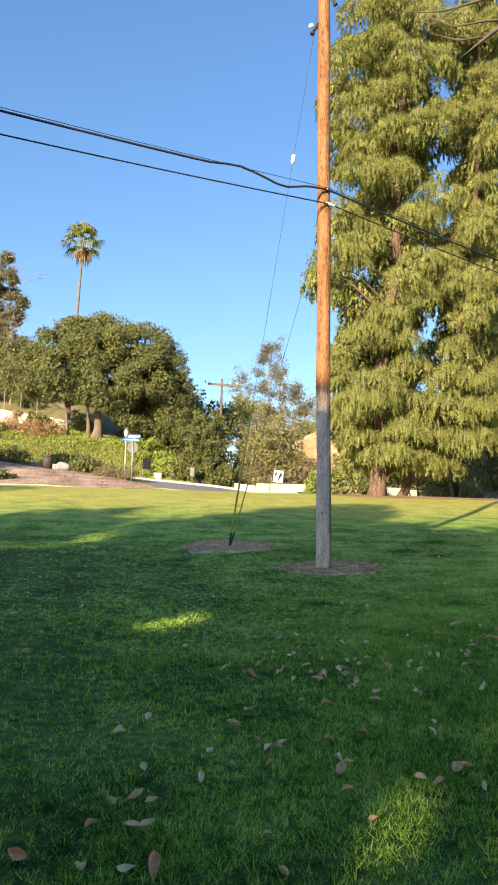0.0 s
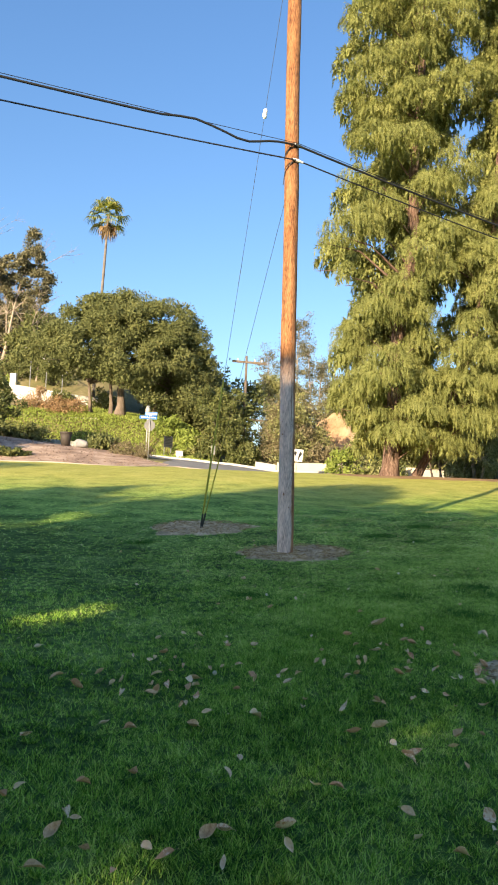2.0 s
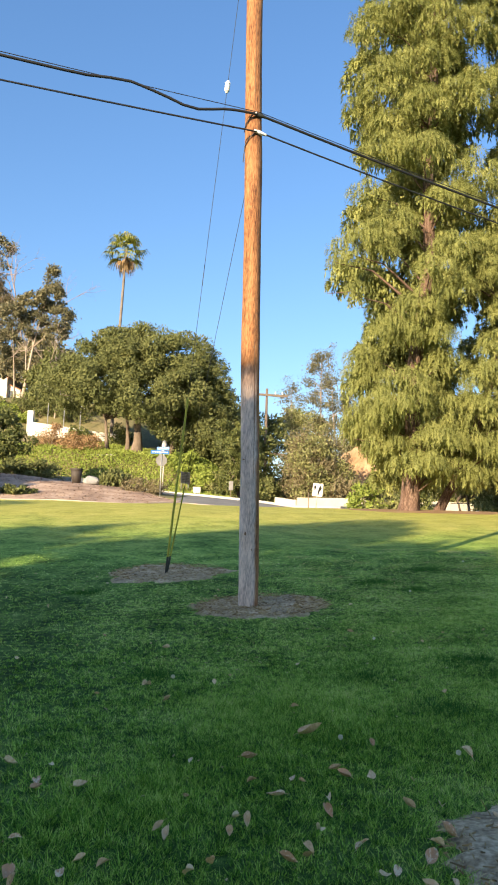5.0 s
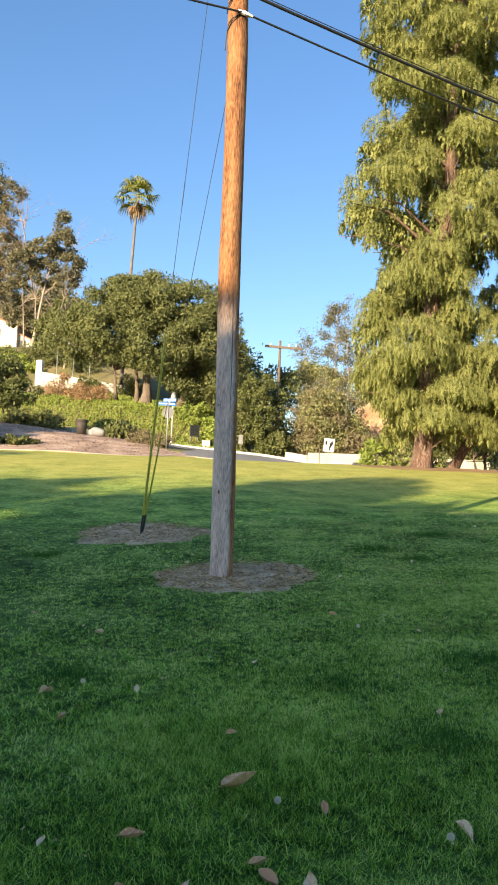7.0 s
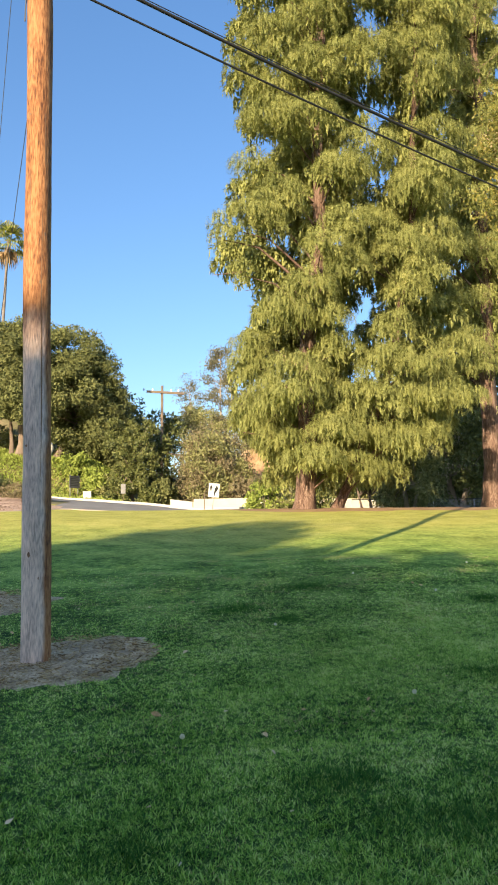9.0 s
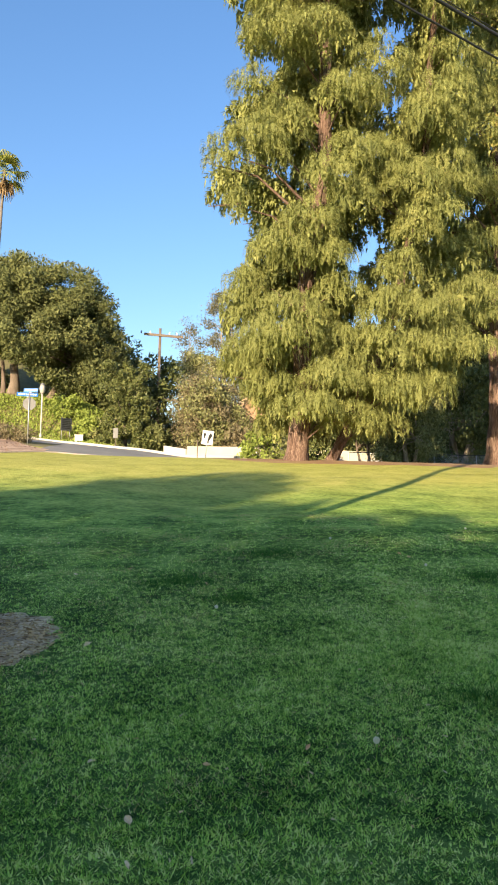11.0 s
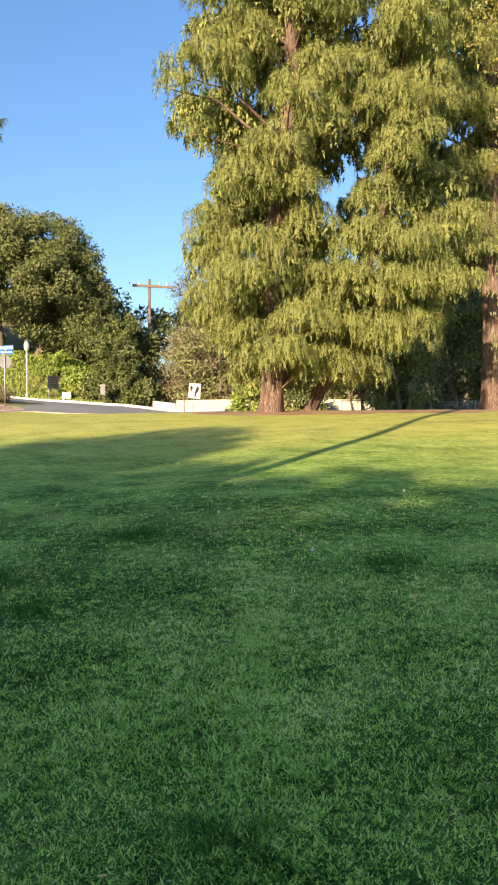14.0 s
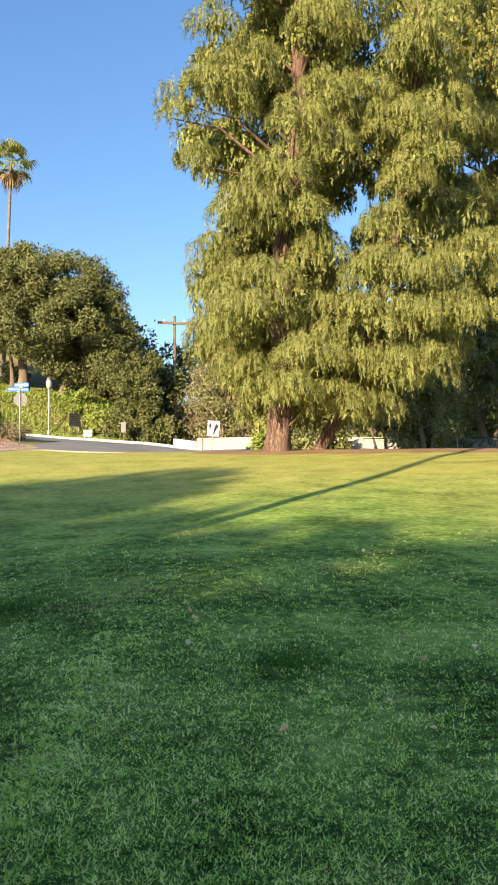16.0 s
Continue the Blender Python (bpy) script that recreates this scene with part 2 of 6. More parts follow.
SIGNGREY = surface("bare_sign_metal", [(0.3, (0.13, 0.13, 0.13)), (0.7, (0.20, 0.20, 0.20))], 3, rough=0.6, metal=0.0, bump=0.0)
SIGNBLACK = surface("black_sign_ink", [(0.3, (0.015, 0.015, 0.015)), (0.7, (0.03, 0.03, 0.03))], 3, rough=0.5, bump=0.0)
GLOBE = surface("frosted_globe", [(0.3, (0.40, 0.37, 0.31)), (0.7, (0.50, 0.46, 0.40))], 3, rough=0.35, bump=0.0)
STONE = surface("pale_boulder", [(0.3, (0.20, 0.195, 0.19)), (0.7, (0.40, 0.39, 0.38))], 2.0, rough=0.9, bump=0.7, fine=14)
DARKCLAY = surface("dark_plastic_tub", [(0.3, (0.035, 0.028, 0.022)), (0.7, (0.07, 0.055, 0.045))], 3, rough=0.7, bump=0.1)
ROOFTILE = surface("clay_roof_tile", [(0.3, (0.30, 0.13, 0.07)), (0.7, (0.45, 0.23, 0.14))], 3, rough=0.9, bump=0.4, fine=8)
DARKGLASS, _n, _l, _p = nodes_of("dark_window_glass")
_p.inputs["Base Color"].default_value, _p.inputs["Roughness"].default_value = (0.02, 0.025, 0.035, 1), 0.08

PINE = leafy("fern_pine_leaf", [(0.25, (0.150, 0.172, 0.058)), (0.5, (0.292, 0.312, 0.106)), (0.72, (0.40, 0.405, 0.150)), (0.95, (0.55, 0.42, 0.19))], 0.28, 0.65, 0.78, 1.1, 0.10)
OAK = leafy("oak_leaf", [(0.1, (0.078, 0.092, 0.036)), (0.5, (0.155, 0.172, 0.066)), (0.9, (0.26, 0.268, 0.108))], 0.25, 0.65, 0.6, 0.5, 0.10)
BUSHLEAF = leafy("bush_leaf", [(0.1, (0.058, 0.075, 0.024)), (0.5, (0.128, 0.15, 0.048)), (0.9, (0.235, 0.24, 0.085))], 0.2, 0.45, 0.4, 0.5)
IVY = leafy("ivy_leaf", [(0.1, (0.15, 0.205, 0.04)), (0.5, (0.27, 0.335, 0.075)), (0.9, (0.39, 0.43, 0.12))], 0.25, 0.6, 0.6, 0.4, 0.1)
EUC = leafy("gum_leaf", [(0.1, (0.085, 0.085, 0.045)), (0.5, (0.165, 0.158, 0.088)), (0.9, (0.28, 0.25, 0.155))], 0.25, 0.5, 0.4, 0.4)
DRYLEAF = leafy("dry_brush_leaf", [(0.1, (0.11, 0.092, 0.050)), (0.5, (0.215, 0.182, 0.105)), (0.9, (0.33, 0.285, 0.18))], 0.2, 0.7, 0.5, 0.3, 0.1)
GOLDLEAF = leafy("yellow_creeper_leaf", [(0.1, (0.10, 0.115, 0.025)), (0.5, (0.21, 0.205, 0.045)), (0.9, (0.36, 0.29, 0.09))], 0.3, 0.5, 0.4, 0.8)
RUSTLEAF = leafy("rusty_shrub_leaf", [(0.1, (0.20, 0.12, 0.06)), (0.5, (0.38, 0.24, 0.13)), (0.9, (0.50, 0.36, 0.20))], 0.2, 0.7, 0.4, 0.8)
GREYLEAF = leafy("grey_green_leaf", [(0.1, (0.112, 0.128, 0.045)), (0.5, (0.240, 0.247, 0.098)), (0.9, (0.405, 0.390, 0.180))], 0.25, 0.6, 0.4, 0.5)
PALMLEAF = leafy("palm_frond", [(0.1, (0.075, 0.105, 0.018)), (0.5, (0.180, 0.210, 0.038)), (0.9, (0.405, 0.360, 0.090))], 0.2, 0.45, 0.3, 0.6)
DEADFROND = leafy("dead_frond", [(0.1, (0.16, 0.10, 0.05)), (0.9, (0.34, 0.24, 0.13))], 0.15, 0.8)


# ---- mesh helpers ----
rng = np.random.default_rng(11)


class Shape:
    """Gathers vertices and faces of three or four corners into one mesh."""

    def __init__(self):
        self.v, self.f, self.count = [], [], 0

    def add(self, v, f):
        v = np.asarray(v, float).reshape(-1, 3)
        self.v.append(v)
        self.f.append(np.asarray(f, int) + self.count)
        self.count += len(v)
        return self

    def mesh(self, name, smooth=False):
        me = bpy.data.meshes.new(name)
        v = np.concatenate(self.v)
        sizes = np.concatenate([np.full(len(f), f.shape[1]) for f in self.f])
        loops = np.concatenate([f.ravel() for f in self.f])
        me.vertices.add(len(v))
        me.vertices.foreach_set("co", v.ravel().astype(np.float32))
        me.loops.add(len(loops))
        me.loops.foreach_set("vertex_index", loops.astype(np.int32))
        me.polygons.add(len(sizes))
        me.polygons.foreach_set("loop_start", np.r_[0, np.cumsum(sizes)[:-1]].astype(np.int32))
        me.update(calc_edges=True)
        me.polygons.foreach_set("use_smooth", np.full(len(sizes), smooth))
        me.validate()
        return me


def part(name, shape, material, parent=None, label="", smooth=False):
    me = shape if isinstance(shape, bpy.types.Mesh) else shape.mesh(name, smooth)
    if not me.materials:
        me.materials.append(material)
    ob = new(name, me)
    ob.parent = parent
    if label:
        ob["label"] = label
    return ob


def base(name, x, y, z, label, category, group="", kind="", rz=0.0):
    ob = new(name)
    ob.empty_display_size = 0.2
    ob.matrix_basis = pose(x, y, z, 0, 0, rz)
    return tagged(ob, label, category, group, kind)


def tube(shape, points, radii, sides=8, wobble=0.0, caps=True, ridge=0.0):
    """A tapered tube along points."""
    pts = [Vector(p) for p in points]
    rings = []
    for i, p in enumerate(pts):
        d = (pts[min(i + 1, len(pts) - 1)] - pts[max(i - 1, 0)]).normalized()
        a = d.orthogonal().normalized() if abs(d.z) < 0.9 else Vector((1, 0, 0)).cross(d).normalized()
        b = d.cross(a)
        ring = []
        for k in range(sides):
            t = 2 * math.pi * k / sides
            r = radii[i] * (1 + wobble * noise.noise(p * 1.7 + Vector((math.cos(t) * 2, math.sin(t) * 2, 0))))
            if ridge:
                r *= 1 + ridge * noise.noise(Vector((math.cos(t) * 4.5, math.sin(t) * 4.5, p.z * 0.5))) + ridge * 0.6 * noise.noise(Vector((math.cos(t) * 11, math.sin(t) * 11, p.z * 1.2)))
            ring.append(p + (a * math.cos(t) + b * math.sin(t)) * r)
        rings += ring
    f = [[i * sides + k, i * sides + (k + 1) % sides, (i + 1) * sides + (k + 1) % sides, (i + 1) * sides + k] for i in range(len(pts) - 1) for k in range(sides)]
    shape.add(np.array(rings), np.array(f))
    if caps:
        last = (len(pts) - 1) * sides
        top = [[last, last + k, last + k + 1] for k in range(1, sides - 1)]
        low = [[0, k + 1, k] for k in range(1, sides - 1)]
        shape.f.append(np.array(top + low) + shape.count - len(rings))
    return shape


def box(shape, x0, x1, y0, y1, z0, z1, m=None):
    v = np.array([(x, y, z) for z in (z0, z1) for y in (y0, y1) for x in (x0, x1)], float)
    if m is not None:
        v = np.array([m @ Vector(p) for p in v])
    return shape.add(v, [[0, 2, 3, 1], [4, 5, 7, 6], [0, 1, 5, 4], [2, 6, 7, 3], [0, 4, 6, 2], [1, 3, 7, 5]])


def unit(v):
    return v / np.maximum(np.linalg.norm(v, axis=-1, keepdims=True), 1e-9)


def blades(start, way, length, wide, tip=0.35, face=None, loose=0.45):
    """Narrow leaves from start along way: one tapered quad each, turned towards face where it is given."""
    n = len(start)
    turn = rng.normal(size=(n, 3))
    side = unit(np.cross(way, turn if face is None else face + loose * turn)) * (np.broadcast_to(wide, n)[:, None] / 2)
    end = start + way * np.broadcast_to(length, n)[:, None]
    v = np.stack([start - side, start + side, end + side * tip, end - side * tip], 1).reshape(-1, 3)
    return v, np.arange(4 * n).reshape(n, 4)


def clump_leaves(centres, radii, per, size, droop=0.2, shell=0.75, flat=1.0, rough=0.1, inner=0.15):
    """Broad leaves over clumps: most near each clump's skin, facing outwards."""
    n = len(centres) * per
    d = unit(rng.normal(size=(n, 3)))
    r = np.repeat(radii, per, axis=0)
    depth = shell + (1 - shell) * rng.random(n) ** 0.6
    depth = np.where(rng.random(n) < inner, rng.random(n) ** 0.5, depth * (1 + rough * rng.normal(size=n)))
    p = np.repeat(centres, per, axis=0) + d * r[:, :] * depth[:, None] * np.array([1, 1, flat])
    way = unit(d * 0.25 + rng.normal(size=(n, 3)) * 0.8 + np.array([0, 0, -droop]))
    s = size * (0.6 + 0.8 * rng.random(n))
    return blades(p, way, s, s * 0.62, 0.5, d + np.array([0, 0, 0.25]), 0.5)


# ---- the lie of the land ----
def ease(a, b, v):
    t = np.clip((np.asarray(v, float) - a) / (b - a), 0, 1)
    return t * t * (3 - 2 * t)


PROFILE_Y = np.array([-60, -10, 0, 4.4, 9, 12, 15, 18.5, 21, 27.6, 33, 39, 45, 50, 54, 60, 66, 73, 85, 120, 300])
PROFILE_Z = np.array([-2.0, -.35, .05, .28, .46, .64, .82, 1.16, 1.42, 2.1, 2.75, 3.28, 3.46, 3.52, 3.58, 3.9, 4.4, 4.9, 5.6, 7, 9])


def land(x, y):
    """Height of the ground."""
    x, y = np.asarray(x, float), np.asarray(y, float)
    z = sum(np.interp(y + o, PROFILE_Y, PROFILE_Z) for o in (-1.2, -0.6, 0, 0.6, 1.2)) / 5
    z = z + 0.045 * np.clip(x - 1.5, -3, 4) * ease(7, 14, y) * (1 - ease(18, 26, y))
    z = z + 0.10 * np.maximum(0, 1 - x) * ease(46, 60, y) * (1 - 0.34 * ease(60, 73, y)) * (1 - 0.7 * ease(20, 60, -x))
    z = z + 3.3 * ease(72.2, 76.2, y) * ease(3, 9, -x)
    z = z + 0.2 * np.maximum(0, y - 78) * ease(2, 22, -x) * (1 - ease(100, 160, y) * 0.7)
    z = z + 5.0 * ease(72, 90, y) * ease(2, 10, x)
    z = z + 0.36 * np.clip(y - 85.6, 0, 8.5) * ease(8, 24, -x) * (1 - ease(110, 180, y) * 0.6)
    z = z + 0.035 * np.sin(x * 0.9 + 1.3 * np.sin(y * 0.31)) * np.sin(y * 0.55) * ease(14, 24, y)
    return z


def spread(a, b, n, power=1.0):
    t = np.linspace(-1, 1, n)
    return (a + b) / 2 + (b - a) / 2 * np.sign(t) * np.abs(t) ** power


def grid_sheet(xs, ys, lift=0.0):
    """A sheet over the land on a grid of xs by ys."""
    X, Y = np.meshgrid(xs, ys)
    v = np.stack([X, Y, land(X, Y) + lift], -1).reshape(-1, 3)
    nx = len(xs)
    i = (np.arange(len(ys) - 1)[:, None] * nx + np.arange(nx - 1)).ravel()
    return Shape().add(v, np.stack([i, i + 1, i + nx + 1, i + nx], 1))


xs = np.concatenate([np.linspace(-600, -60, 20)[:-1], np.linspace(-60, -12, 45)[:-1], np.linspace(-12, 22, 70)[:-1], np.linspace(22, 60, 40)[:-1], np.linspace(60, 600, 20)])
ys = np.concatenate([np.linspace(-500, -20, 14)[:-1], np.linspace(-20, 2, 22)[:-1], np.linspace(2, 56, 90)[:-1], np.linspace(56, 110, 60)[:-1], np.linspace(110, 900, 20)])
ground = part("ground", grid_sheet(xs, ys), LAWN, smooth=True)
ground.data.materials.append(SCRUB)
mid = np.empty(len(ground.data.polygons) * 3)
ground.data.polygons.foreach_get("center", mid)
mid = mid.reshape(-1, 3)
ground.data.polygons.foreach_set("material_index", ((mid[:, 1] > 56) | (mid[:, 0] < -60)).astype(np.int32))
tagged(ground, "mown green lawn rising gently to scrubby ground", "ground", kind="structure")


def band(name, near, far, xs, rows, lift, material, label, category, parent=None):
    """A sheet laid over the land between the lines y = near(x) and y = far(x)."""
    s = np.linspace(0, 1, rows)[:, None]
    X = np.repeat(np.asarray(xs)[None, :], rows, 0)
    Y = near(X[0])[None, :] * (1 - s) + far(X[0])[None, :] * s
    v = np.stack([X, Y, land(X, Y) + lift], -1).reshape(-1, 3)
    nx = len(xs)
    i = (np.arange(rows - 1)[:, None] * nx + np.arange(nx - 1)).ravel()
    ob = part(name, Shape().add(v, np.stack([i, i + 1, i + nx + 1, i + nx], 1)), material, parent, smooth=True)
    return tagged(ob, label, category, kind="structure")


def lawn_edge(x):
    return 49.6 + 0.05 * (x + 8) + 3.6 * ease(-9, -5.5, x)


def road_far(x):
    return 65.2 + 0.46 * np.maximum(0, 1.5 - x)


band("road", lambda x: lawn_edge(x) + 0.55, road_far, np.linspace(-7.0, 45, 90), 24, 0.02, ASPHALT, "grey asphalt road beyond the lawn", "road")
band("road", lambda x: np.full_like(x, 60.5), road_far, np.linspace(-11.0, -7.0, 12), 14, 0.02, ASPHALT, "grey asphalt road beyond the lawn", "road")
band("mulch_bed", lambda x: lawn_edge(x) + 0.3, lambda x: 60.8 - 6.2 * ease(-12, -6.4, x), np.linspace(-60, -6.4, 90), 24, 0.035, MULCH, "sloping brown bark-mulch bed", "planting bed")


def kerb(name, line, wide, high, xs, material, label):
    s = Shape()
    X = np.asarray(xs)
    Y = line(X)
    z = land(X, Y)
    prof = [(0, -0.15), (0, high - 0.03), (0.03, high), (wide - 0.03, high), (wide, high - 0.03), (wide, -0.15)]
    v = np.stack([np.stack([X, Y + a, z + b], -1) for a, b in prof], 1).reshape(-1, 3)
    k = len(prof)
    f = [[i * k + j, (i + 1) * k + j, (i + 1) * k + j + 1, i * k + j + 1] for i in range(len(X) - 1) for j in range(k - 1)]
    s.add(v, f)
    return tagged(part(name, s, material), label, "kerb", kind="structure")


kerb("kerb_near", lawn_edge, 0.42, 0.07, np.linspace(-60, 30, 160), OLDKERB, "pale concrete edging along the lawn")
kerb("kerb_far", road_far, 0.9, 0.2, np.linspace(-13, 30, 90), CONCRETE, "pale concrete kerb along the far side of the road")

# soil rings, where the turf is worn away
def soil_ring(x, y, rx, ry, seed, label, material=BARE):
    s = Shape()
    n, rows = 72, 6
    v = []
    for j in range(rows + 1):
        for i in range(n):
            t = 2 * math.pi * i / n
            r = j / rows * (1 + 0.34 * noise.noise(Vector((math.cos(t) * 1.8, math.sin(t) * 1.8, seed))) + 0.20 * noise.noise(Vector((math.cos(t) * 6, math.sin(t) * 6, seed + 4))))
            px, py = x + rx * r * math.cos(t), y + ry * r * math.sin(t)
            v.append((px, py, float(land(px, py)) + 0.028 * (1 - (j / rows) ** 4) - 0.012 * (j == rows) + 0.012 + 0.02 * noise.noise(Vector((px * 3, py * 3, seed)))* (j < rows)))
    f = [[j * n + i, j * n + (i + 1) % n, (j + 1) * n + (i + 1) % n, (j + 1) * n + i] for j in range(rows) for i in range(n)]
    s.add(v, f)
    return tagged(part("soil_patch", s, material, smooth=True), label, "soil", kind="structure")


soil_ring(1.62, 15.1, 1.0, 1.0, 1.0, "bare brown soil ring round the pole")
soil_ring(-0.42, 18.7, 1.12, 1.1, 2.0, "bare brown soil patch under the guy anchor")
soil_ring(3.45, 7.5, 0.45, 0.7, 3.0, "bare soil patch in the turf")
soil_ring(9.5, 40.0, 6.5, 3.2, 5.0, "brown leaf litter under the fern pines", LITTER)


# ---- trees ----
def mops(masses, gap=0.90, depth=0.40):
    """Centres and outward ways of the leaf mops over a crown of rounded masses (x, y, z, half width, half height)."""
    M = np.array(masses, float)
    half = np.stack([M[:, 3], M[:, 3] * 0.95, M[:, 4]], 1)
    C, O = [], []
    for m, h in zip(M, half):
        inner = np.maximum(h - depth, 0.16)
        count = max(6, int(4 * math.pi * (h.mean() ** 2) / gap ** 2))
        i = np.arange(count) + 0.5
        up, az = 1 - 2 * i / count, i * 2.39996 + 6.28 * rng.random()
        d = np.stack([np.sqrt(1 - up ** 2) * np.cos(az), np.sqrt(1 - up ** 2) * np.sin(az), up], 1)
        d = unit(d + 0.22 * rng.normal(size=d.shape))
        C.append(m[:3] + d * inner * (0.86 + 0.3 * rng.random((count, 1))))
        O.append(d)
    C, O = np.concatenate(C), np.concatenate(O)
    deep = np.min(np.linalg.norm((C[:, None, :] - M[None, :, :3]) / half[None], axis=2), 1)
    keep = (deep > 0.45) & (C[:, 2] > 0.35) & (O[:, 2] > -0.55)
    return C[keep], O[keep]


def tassels(C, O, per, leaves, wide):
    """Hanging brushes of narrow leaves over each mop: roots on its upper and outer skin, arching out and down."""
    n = len(C)
    size = (0.40 + 0.20 * rng.random((n, 1, 1)))
    d = unit(rng.normal(size=(n, per, 3)) + 0.8 * O[:, None, :] + np.array([0, 0, 0.7]))
    root = C[:, None, :] + d * size * np.array([1.0, 1.0, 0.75]) * (0.72 + 0.3 * rng.random((n, per, 1)))
    flat = d * np.array([1, 1, 0])
    length = 0.28 + 0.20 * rng.random((n, per, 1)) + 0.10 * rng.random((n, 1, 1))
    root, flat, length = root.reshape(-1, 1, 3), flat.reshape(-1, 1, 3), length.reshape(-1, 1, 1)
    u = np.linspace(0.04, 1, leaves)[None, :, None] + 0.05 * rng.normal(size=(n * per, leaves, 1))
    p = root + length * (flat * (0.75 * u - 0.33 * u * u) + np.array([0, 0, 1.0]) * (0.22 * u - 0.95 * u * u))
    tangent = flat * (0.75 - 0.66 * u) + np.array([0, 0, 1.0]) * (0.22 - 1.9 * u)
    spin = rng.normal(size=p.shape)
    p = p + spin * 0.026 * (1.2 - 0.5 * u)
    way = unit(unit(tangent) + 0.28 * spin)
    face = unit(flat + np.array([0, 0, 0.5]) + 0.45 * spin)
    p, way, face = p.reshape(-1, 3), way.reshape(-1, 3), face.reshape(-1, 3)
    k = len(p)
    side = unit(np.cross(way, face)) * (wide * (0.35 + 0.3 * rng.random((k, 1))))
    end = p + way * (0.03 + 1.6 * wide + 0.05 * rng.random((k, 1)))
    return np.stack([p - side, p + side, end], 1).reshape(-1, 3)


def fern_pine(name, x, y, height, axis, trunk_r, masses, label, top=(), core=(2.4, 1.15), fill=(), fine=(30, 27)):
    """A tall conifer hung with mops of narrow leaves. axis: (height, dx, dy) of the stem; top: (height, reach) of the crown above the listed masses; core: where the inner foliage round the stem begins, and its half width."""
    z0 = float(land(x, y))
    tree = base(name, x, y, z0, label, "tree", group="fern pines")
    trunk = Shape()
    hs, ax, ay = zip(*axis)

    def stem(h):
        return Vector((float(np.interp(h, hs, ax)) + 0.08 * math.sin(0.7 * h), float(np.interp(h, hs, ay)) + 0.08 * math.sin(0.5 * h + 1), h))
    ks = np.linspace(0, 1, 44) ** 1.25
    radii = [trunk_r * (1 + 0.55 * math.exp(-k * height / 0.55)) * (1 - k) ** 0.8 + 0.03 for k in ks]
    tube(trunk, [stem(height * k - 0.3) for k in ks], radii, 40, 0.15, True, 0.14)
    front = [(a, b_ * 1.25 - 0.25, c_, w * 1.13 + 0.06, h_ * 1.08 + 0.06) for a, b_, c_, w, h_ in masses]
    if top:
        tz, tr = zip(*top)
        h, i = tz[0], 0
        while h < tz[-1]:
            reach, az = float(np.interp(h, tz, tr)), i * 2.39996
            c = stem(h)
            w = 0.75 + 0.35 * rng.random()
            front.append((c.x + math.cos(az) * reach * 0.7, c.y + math.sin(az) * reach * 0.7, h, w, w * 0.9))
            h, i = h + 0.42, i + 1
    back = []
    for m in front[:len(masses)]:
        c = stem(m[2])
        back.append((m[0] + 0.25 * rng.normal(), 2 * c.y - m[1] + 0.9 + 0.5 * rng.random(), m[2] + 0.4 * rng.normal(), m[3] * 1.05, m[4]))
    inner = []
    for h in np.arange(core[0], height - 3, 0.8):
        c = stem(h)
        inner.append((c.x + 0.35 * rng.normal(), c.y + 1.0 + 0.25 * rng.normal(), h, core[1] * (0.9 + 0.3 * rng.random()), 0.8))
    for m in front + back:
        e = Vector(m[:3])
        span_ = math.hypot(e.x - stem(m[2]).x, e.y - stem(m[2]).y)
        root = stem(max(0.6, m[2] - 0.35 * span_ - 0.3))
        mid_ = root.lerp(e, 0.55) + Vector((0, 0, 0.14 * span_))
        r = 0.02 + 0.012 * span_
        tube(trunk, [root, root.lerp(mid_, 0.5), mid_, e], [r, r * 0.8, r * 0.55, 0.012], 6, 0.2, False)
    part("trunk", trunk, PINEBARK, tree, "reddish fibrous bark", smooth=True)
    C, O = mops(front)
    near = (O[:, 1] < 0.4) & (C[:, 2] < 26.4)
    v = np.concatenate([tassels(C[near], O[near], fine[0], fine[1], 0.025), tassels(C[~near], O[~near], 11, 8, 0.07)])
    B, BO = mops(back + inner + list(fill), 0.85)
    v2 = tassels(B, BO, 18, 8, 0.10)
    n = len(C)
    q = np.repeat(C - 0.35 * O, 10, 0) + rng.normal(size=(10 * n, 3)) * 0.16
    w = unit(rng.normal(size=(10 * n, 3)) * 0.45 + np.array([0, 0, -1.0]))
    side = unit(np.cross(w, rng.normal(size=w.shape))) * 0.055
    v3 = np.stack([q - side, q + side, q + w * (0.2 + 0.14 * rng.random((10 * n, 1)))], 1).reshape(-1, 3)
    v = np.concatenate([v, v2, v3])
    part("crown", Shape().add(v, np.arange(len(v)).reshape(-1, 3)), PINE, tree, "drooping mops of narrow green leaves")
    return tree


